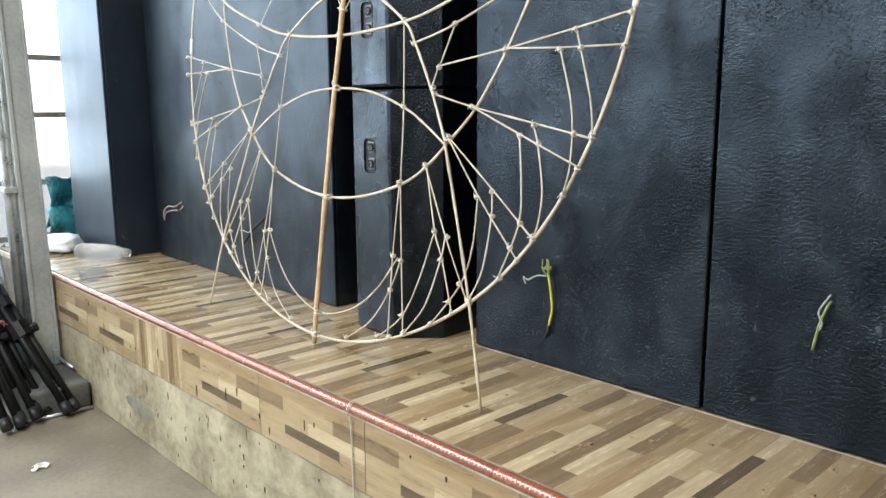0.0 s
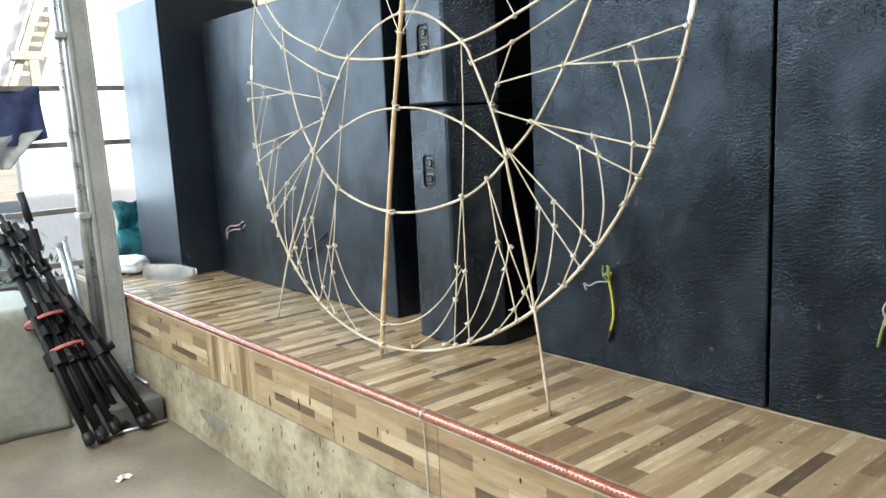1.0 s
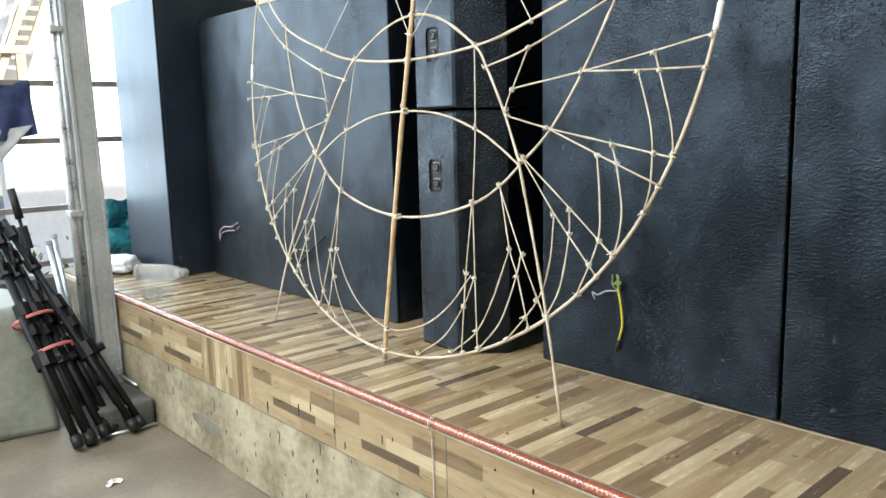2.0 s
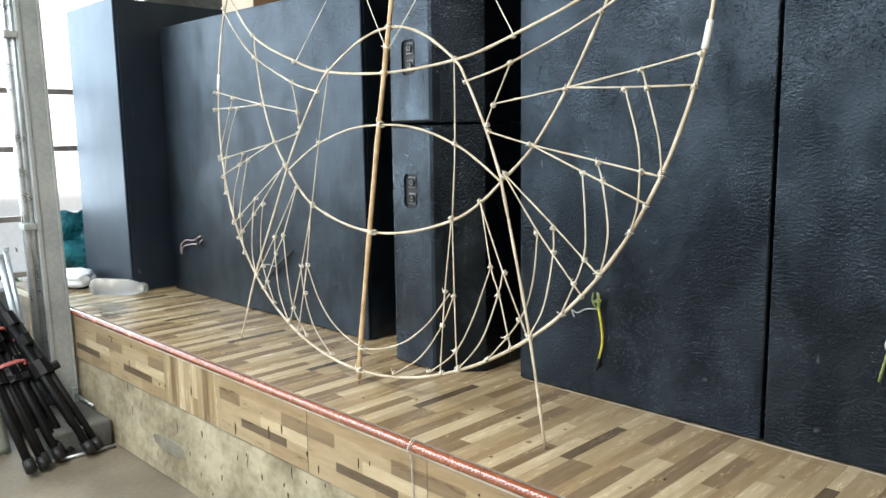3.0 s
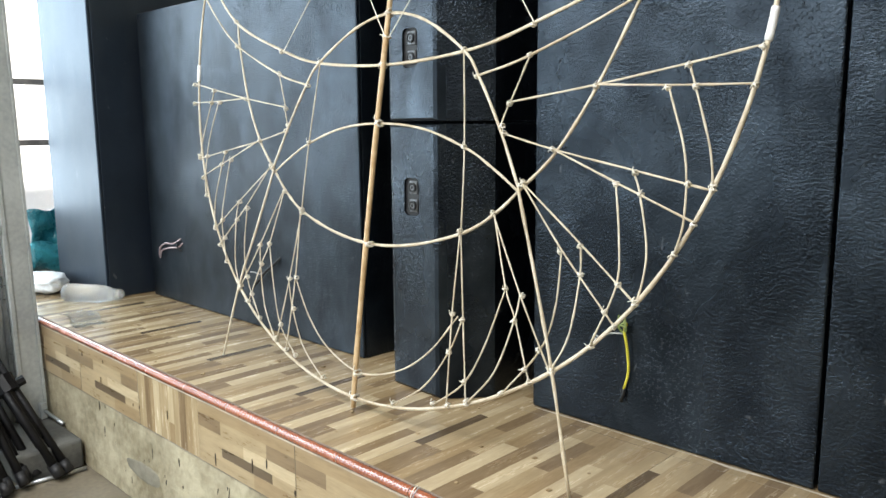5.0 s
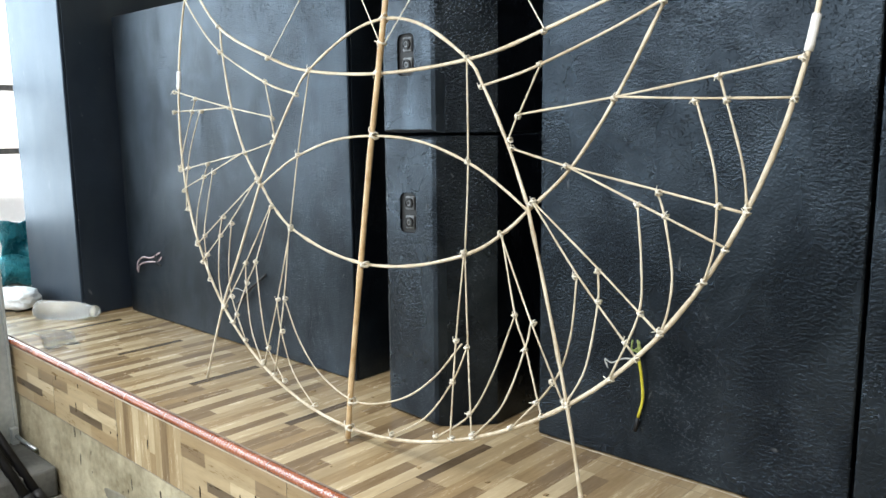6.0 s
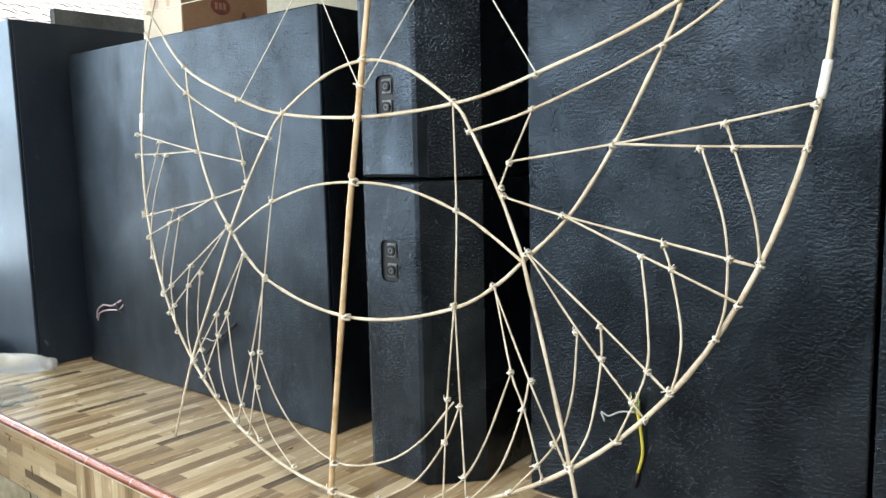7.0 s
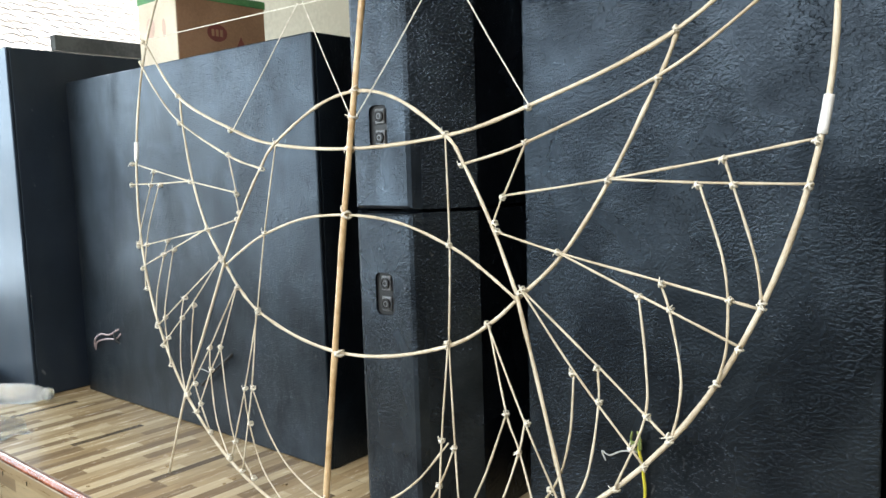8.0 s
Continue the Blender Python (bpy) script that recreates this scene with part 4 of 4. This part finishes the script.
bush = thing("garden_bush", "low sunlit green bush beyond the low wall", "bush", (-6.3, -0.2, -0.06))
part("stem", tube([(-6.3, -0.2, -0.06), (-6.28, -0.18, 0.3), (-6.34, -0.22, 0.6)], 0.02, 6), CREAMWOOD, bush)
rnd = random.Random(5)
verts, faces = [], []
for k in range(700):
    c = Vector((rnd.gauss(-6.3, 0.3), rnd.gauss(-0.25, 0.5), abs(rnd.gauss(0.22, 0.16))))
    a, b = Vector((rnd.uniform(-1, 1), rnd.uniform(-1, 1), rnd.uniform(-1, 1))).normalized() * 0.05, Vector((rnd.uniform(-1, 1), rnd.uniform(-1, 1), rnd.uniform(-1, 1))).normalized() * 0.022
    n0 = len(verts)
    verts += [tuple(c - a), tuple(c + b), tuple(c + a), tuple(c - b)]
    faces.append((n0, n0 + 1, n0 + 2, n0 + 3))
me = bpy.data.meshes.new("leaves")
me.from_pydata([(x + 6.3, y + 0.2, z + 0.06) for x, y, z in verts], [], faces)
me.materials.append(LEAF)
lv = new("leaves", me)
lv.parent = bush
tagged(lv, kind="stuff")

# ---------------------------------------------------------------- stage tiles, edge pieces and small dirt
TONES = ("cream", "tan", "honey", "brown", "dark")
# planks printed on one floor tile, across its 0.6 m: width, then (end along the tile, tone)
PLANKS = [
    (0.036, ((0.187, 1), (0.477, 4), (0.6, 0))), (0.072, ((0.197, 3), (0.6, 1))), (0.048, ((0.42, 2), (0.6, 3))), (0.046, ((0.25, 3), (0.6, 1))),
    (0.056, ((0.355, 0), (0.6, 2))), (0.054, ((0.21, 3), (0.6, 3))), (0.050, ((0.09, 3), (0.52, 0), (0.6, 1))), (0.050, ((0.29, 1), (0.51, 3), (0.6, 2))),
    (0.048, ((0.6, 2),)), (0.052, ((0.40, 0), (0.6, 1))), (0.045, ((0.24, 3), (0.47, 1), (0.6, 2))), (0.043, ((0.33, 0), (0.6, 1))),
]


def tile_mesh(name, planks, length, height, across, gap=0.0016):
    """A tile slab with its printed planks as separate faces; across: planks run along x and the tile stands up."""
    bm = bmesh.new()
    total = sum(w for w, _ in planks)
    s0, n, d = 0.0, 0, 0.008

    def put(s, t, up):
        return (t, -up, -s) if across else (s, t, up)

    for w, segs in planks:
        a, b, t0 = s0, s0 + w, 0.0
        for t1, tone in segs:
            lo, hi = t0, min(t1, length)
            if hi - lo > 0.002 and a < height:
                q = [bm.verts.new(put(*c, 0.0)) for c in ((max(a, gap), max(lo, gap)), (min(b, height - gap), max(lo, gap)), (min(b, height - gap), min(hi, length - gap)), (max(a, gap), min(hi, length - gap)))]
                f = bm.faces.new(q)
                f.material_index = tone
            t0 = t1
        s0 = b
    e = [put(*c, u) for u in (0.0, -d) for c in ((gap, gap), (min(total, height) - gap, gap), (min(total, height) - gap, length - gap), (gap, length - gap))]
    v = [bm.verts.new(p) for p in e]
    for i in range(4):
        f = bm.faces.new((v[i], v[(i + 1) % 4], v[4 + (i + 1) % 4], v[4 + i]))
        f.material_index = 5
    bmesh.ops.recalc_face_normals(bm, faces=bm.faces)
    up = Vector((0, -1, 0)) if across else Vector((0, 0, 1))
    for f in bm.faces:
        if abs(f.normal.dot(up)) > 0.9 and f.normal.dot(up) < 0:
            f.normal_flip()
    me = bpy.data.meshes.new(name)
    bm.to_mesh(me)
    bm.free()
    for t in TONES:
        me.materials.append(WOODS[t][1 if across else 0])
    me.materials.append(GROUT)
    return me


def piece(name, me, at, parent, stretch=(1, 1, 1)):
    ob = new(name, me)
    ob.parent = parent
    ob.location = Vector(at) - root_matrix(parent).translation
    ob.scale = stretch
    return ob


part("bedding", box(-4.575, 2.4, FACE + 0.013, 1.745, TOP - 0.012, TOP - 0.0035), GROUT, stage, "dark joints between tiles")
floor_me = tile_mesh("floor_tile", PLANKS, 0.6, 0.6, False, 0.0005)
back_me = tile_mesh("floor_tile_back", [(w, ((0.10 + 0.045 * (k * 5 % 7), segs[-1][1]), (0.6, (segs[-1][1] + 2) % 4))) for k, (w, segs) in enumerate(PLANKS)], 0.6, 0.6, False, 0.0004)
for k in range(-8, 4):
    x = -0.388 + 0.606 * k
    if x > -4.6 and x + 0.61 < 2.42:
        piece("floor_tile", floor_me, (x, -0.032, TOP), stage, (1.01, 1.035, 1))
        piece("floor_tile", back_me, (x, 0.589, TOP), stage, (1.01, 1.035, 1))
        piece("floor_tile", floor_me, (x, 1.210, TOP), stage, (1.01, 0.88, 1))

FACEPLANKS = [
    (0.048, ((0.6, 2),)), (0.050, ((0.155, 3), (0.44, 1), (0.6, 3))), (0.044, ((0.30, 1), (0.6, 0))),
    (0.034, ((0.16, 1), (0.47, 4), (0.6, 1))), (0.055, ((0.36, 1), (0.6, 2))),
]
face_me = tile_mesh("face_tile", FACEPLANKS, 0.6, 0.231, True)
bm_planks = [(0.062, 1), (0.042, 3), (0.03, 2), (0.05, 0), (0.072, 1), (0.04, 0), (0.046, 1), (0.05, 3), (0.046, 2), (0.046, 1)]
bm = bmesh.new()
s0 = 0.002
for k, (w, tone) in enumerate(bm_planks):
    for z0, z1, tn in (((0, -0.15, tone), (-0.15, -0.229, (tone + 2) % 5 if k in (5,) else tone)) if k % 2 else ((0, -0.229, tone),)):
        q = [bm.verts.new(p) for p in ((s0, 0, z1), (s0 + w, 0, z1), (s0 + w, 0, z0), (s0, 0, z0))]
        f = bm.faces.new(q)
        f.material_index = tn
    s0 += w
bmesh.ops.recalc_face_normals(bm, faces=bm.faces)
for f in bm.faces:
    if f.normal.y > 0:
        f.normal_flip()
cut_me = bpy.data.meshes.new("face_tile_cut")
bm.to_mesh(cut_me)
bm.free()
for t in TONES:
    cut_me.materials.append(WOODS[t][0])
FZ = 0.602
part("face_bedding", box(-4.575, 2.4, FACE + 0.002, FACE + 0.02, FZ - 0.235, FZ + 0.004), GROUT, stage, "dark joints between facing tiles")
for k in range(1, 5):
    if -2.395 - 0.6 * k > -4.6:
        piece("face_tile", face_me, (-2.395 - 0.6 * k, FACE, FZ), stage)
piece("face_tile", cut_me, (-2.395, FACE, FZ), stage)
for k in range(7):
    piece("face_tile", face_me, (-1.911 + 0.6 * k, FACE, FZ), stage)

# rounded terracotta edge pieces with ribs across the tread
prof = [(FACE + 0.006, 0.002), (FACE - 0.003, 0.003), (FACE - 0.0085, 0.007), (FACE - 0.0110, 0.013), (FACE - 0.0105, 0.019), (FACE - 0.0070, 0.0255), (FACE - 0.0015, 0.0305),
        (FACE + 0.004, 0.0325), (FACE + 0.0105, 0.033), (FACE + 0.0115, 0.028)]
bm = bmesh.new()
NS = 120
rows = []
for i in range(NS + 1):
    x = 0.0012 + 0.2976 * i / NS
    rib = 0.0034 * (0.5 + 0.5 * math.sin(2 * math.pi * i / 6.0))
    row = []
    for j, (y, z) in enumerate(prof):
        k = rib * (0, 0, 0, 0.2, 0.8, 1, 0.4, 0.1, 0, 0)[j]
        row.append(bm.verts.new((x, y - k * 0.6, z + k * 0.7)))
    rows.append(row)
for a, b in zip(rows, rows[1:]):
    for j in range(len(prof) - 1):
        bm.faces.new((a[j], b[j], b[j + 1], a[j + 1]))
bmesh.ops.recalc_face_normals(bm, faces=bm.faces)
for f in bm.faces:
    f.smooth = True
nose_me = bpy.data.meshes.new("edge_piece")
bm.to_mesh(nose_me)
bm.free()
nose_me.materials.append(TERRA)
part("edge_mortar", box(-4.575, 2.4, FACE - 0.0035, FACE + 0.0105, FZ - 0.0025, FZ + 0.024), MORTAR, stage, "pale mortar under the edge pieces")
for k in range(-11, 8):
    xk = -0.193 + 0.3 * k - 0.3
    if xk > -4.58 and xk + 0.3 < 2.41:
        piece("edge_piece", nose_me, (xk, 0, FZ + 0.0005), stage)

cord = thing("tied_cord", "thin pale twisted cord tied over the stage edge", "cord", (-0.76, FACE, 0.3))
part("cord", tube(smooth_path([(-0.767, -0.0330, TOP + 0.0015), (-0.767, -0.0410, TOP + 0.0015), (-0.768, -0.0575, TOP - 0.014), (-0.768, -0.0585, TOP - 0.03), (-0.767, -0.0480, 0.58),
                               (-0.765, -0.0480, 0.42), (-0.762, -0.0490, 0.33), (-0.767, -0.0470, 0.22)], 6), 0.0012, 7), GREYWIRE, cord, smooth=True)
part("second_strand", tube(smooth_path([(-0.776, -0.0330, TOP + 0.0015), (-0.776, -0.0420, TOP + 0.0015), (-0.777, -0.0575, TOP - 0.016), (-0.776, -0.0585, TOP - 0.03), (-0.774, -0.0480, 0.58),
                                        (-0.769, -0.0480, 0.38), (-0.770, -0.0470, 0.24)], 6), 0.0011, 6), TIE, cord, smooth=True)

def on_render(x, z):
    return rough_face((x + 4.57) / 6.9, (z - 0.004) / 0.37)[1]


# dark drips and scrapes on the facing, and a damp patch low on the render
rnd = random.Random(11)
bm = bmesh.new()
for k in range(72):
    x, z, h, w = rnd.uniform(-3.1, 0.6), rnd.uniform(0.10, 0.58), rnd.uniform(0.008, 0.055), rnd.uniform(0.0012, 0.004)
    if k >= 46:
        x, z, h, w = rnd.uniform(-2.4, -0.9), rnd.uniform(0.06, 0.35), rnd.uniform(0.006, 0.035), rnd.uniform(0.0015, 0.005)
    low = z - h < 0.375
    q = [(0.0, 0.0), (w, -h * 0.2), (w * 0.7, -h * 0.7), (0.1 * w, -h), (-w * 0.8, -h * 0.6), (-w * 0.6, -h * 0.15)]
    if low:
        z = min(z, 0.36)
    lo = [bm.verts.new((x + a, on_render(x, z + b) - 0.0015 if low else FACE - 0.0022, z + b)) for a, b in q]
    hi = [bm.verts.new((x + a * 1.1, v.co.y + 0.003, z + b)) for v, (a, b) in zip(lo, q)]
    bm.faces.new(lo)
    for i in range(6):
        bm.faces.new((lo[i], lo[(i + 1) % 6], hi[(i + 1) % 6], hi[i]))
drips = part("drip_marks", bm, DRIP, stage, "small dark drips and scrapes")
tagged(drips, kind="stuff")
bm = bmesh.new()
rings = []
for i in range(1, 9):
    row = []
    for k in range(32):
        w = 2 * math.pi * k / 32
        r = (1 + 0.16 * noise.noise((math.cos(w) * 1.5, math.sin(w) * 1.5, 7.0))) * i / 8
        x, z = -2.41 + 0.155 * r * math.cos(w), 0.160 + (0.042 + 0.008 * math.cos(w)) * r * math.sin(w)
        row.append(bm.verts.new((x, on_render(x, z) - 0.0016 + 0.0022 * (i == 8), z)))
    rings.append(row)
bm.faces.new(rings[0])
for lo, hi in zip(rings, rings[1:]):
    for k in range(32):
        bm.faces.new((lo[k], lo[(k + 1) % 32], hi[(k + 1) % 32], hi[k]))
part("damp_patch", bm, STAIN, stage, "dark damp patch", smooth=True)

# pale dust and chips along the foot of the tall cabinets
def dust_edge(u, v):
    x = -0.9 + 1.83 * u
    w = 0.004 + 0.012 * max(0.0, noise.noise((x * 7, 3.0, 0.0)) + 0.35) * (1.0 if x > -0.35 else 0.35)
    return (x, WALL - 0.0015 - w * v, TOP + 0.0006 + 0.003 * (1 - v) * abs(noise.noise((x * 40, 0, 1))))


bm = sheet(160, 2, dust_edge)
dust = thing("dust_line", "pale plaster dust and chips along the cabinets' foot", "dust", (0, WALL, TOP), kind="stuff")
part("chips", bm, MORTAR, dust)
rnd2 = random.Random(4)
bm = bmesh.new()
for k in range(70):
    x, y, r = rnd2.uniform(-3.2, 0.8), rnd2.uniform(0.0, 0.55), rnd2.uniform(0.002, 0.006)
    box(x - r, x + r, y - r * rnd2.uniform(0.5, 1.6), y + r, TOP + 0.0003, TOP + r * 0.6, bm=bm)
bits = thing("floor_bits", "small bits of bamboo shaving and dirt on the stage", "debris", (-1.2, 0.3, TOP), kind="stuff")
part("bits", bm, NODEMAT, bits)
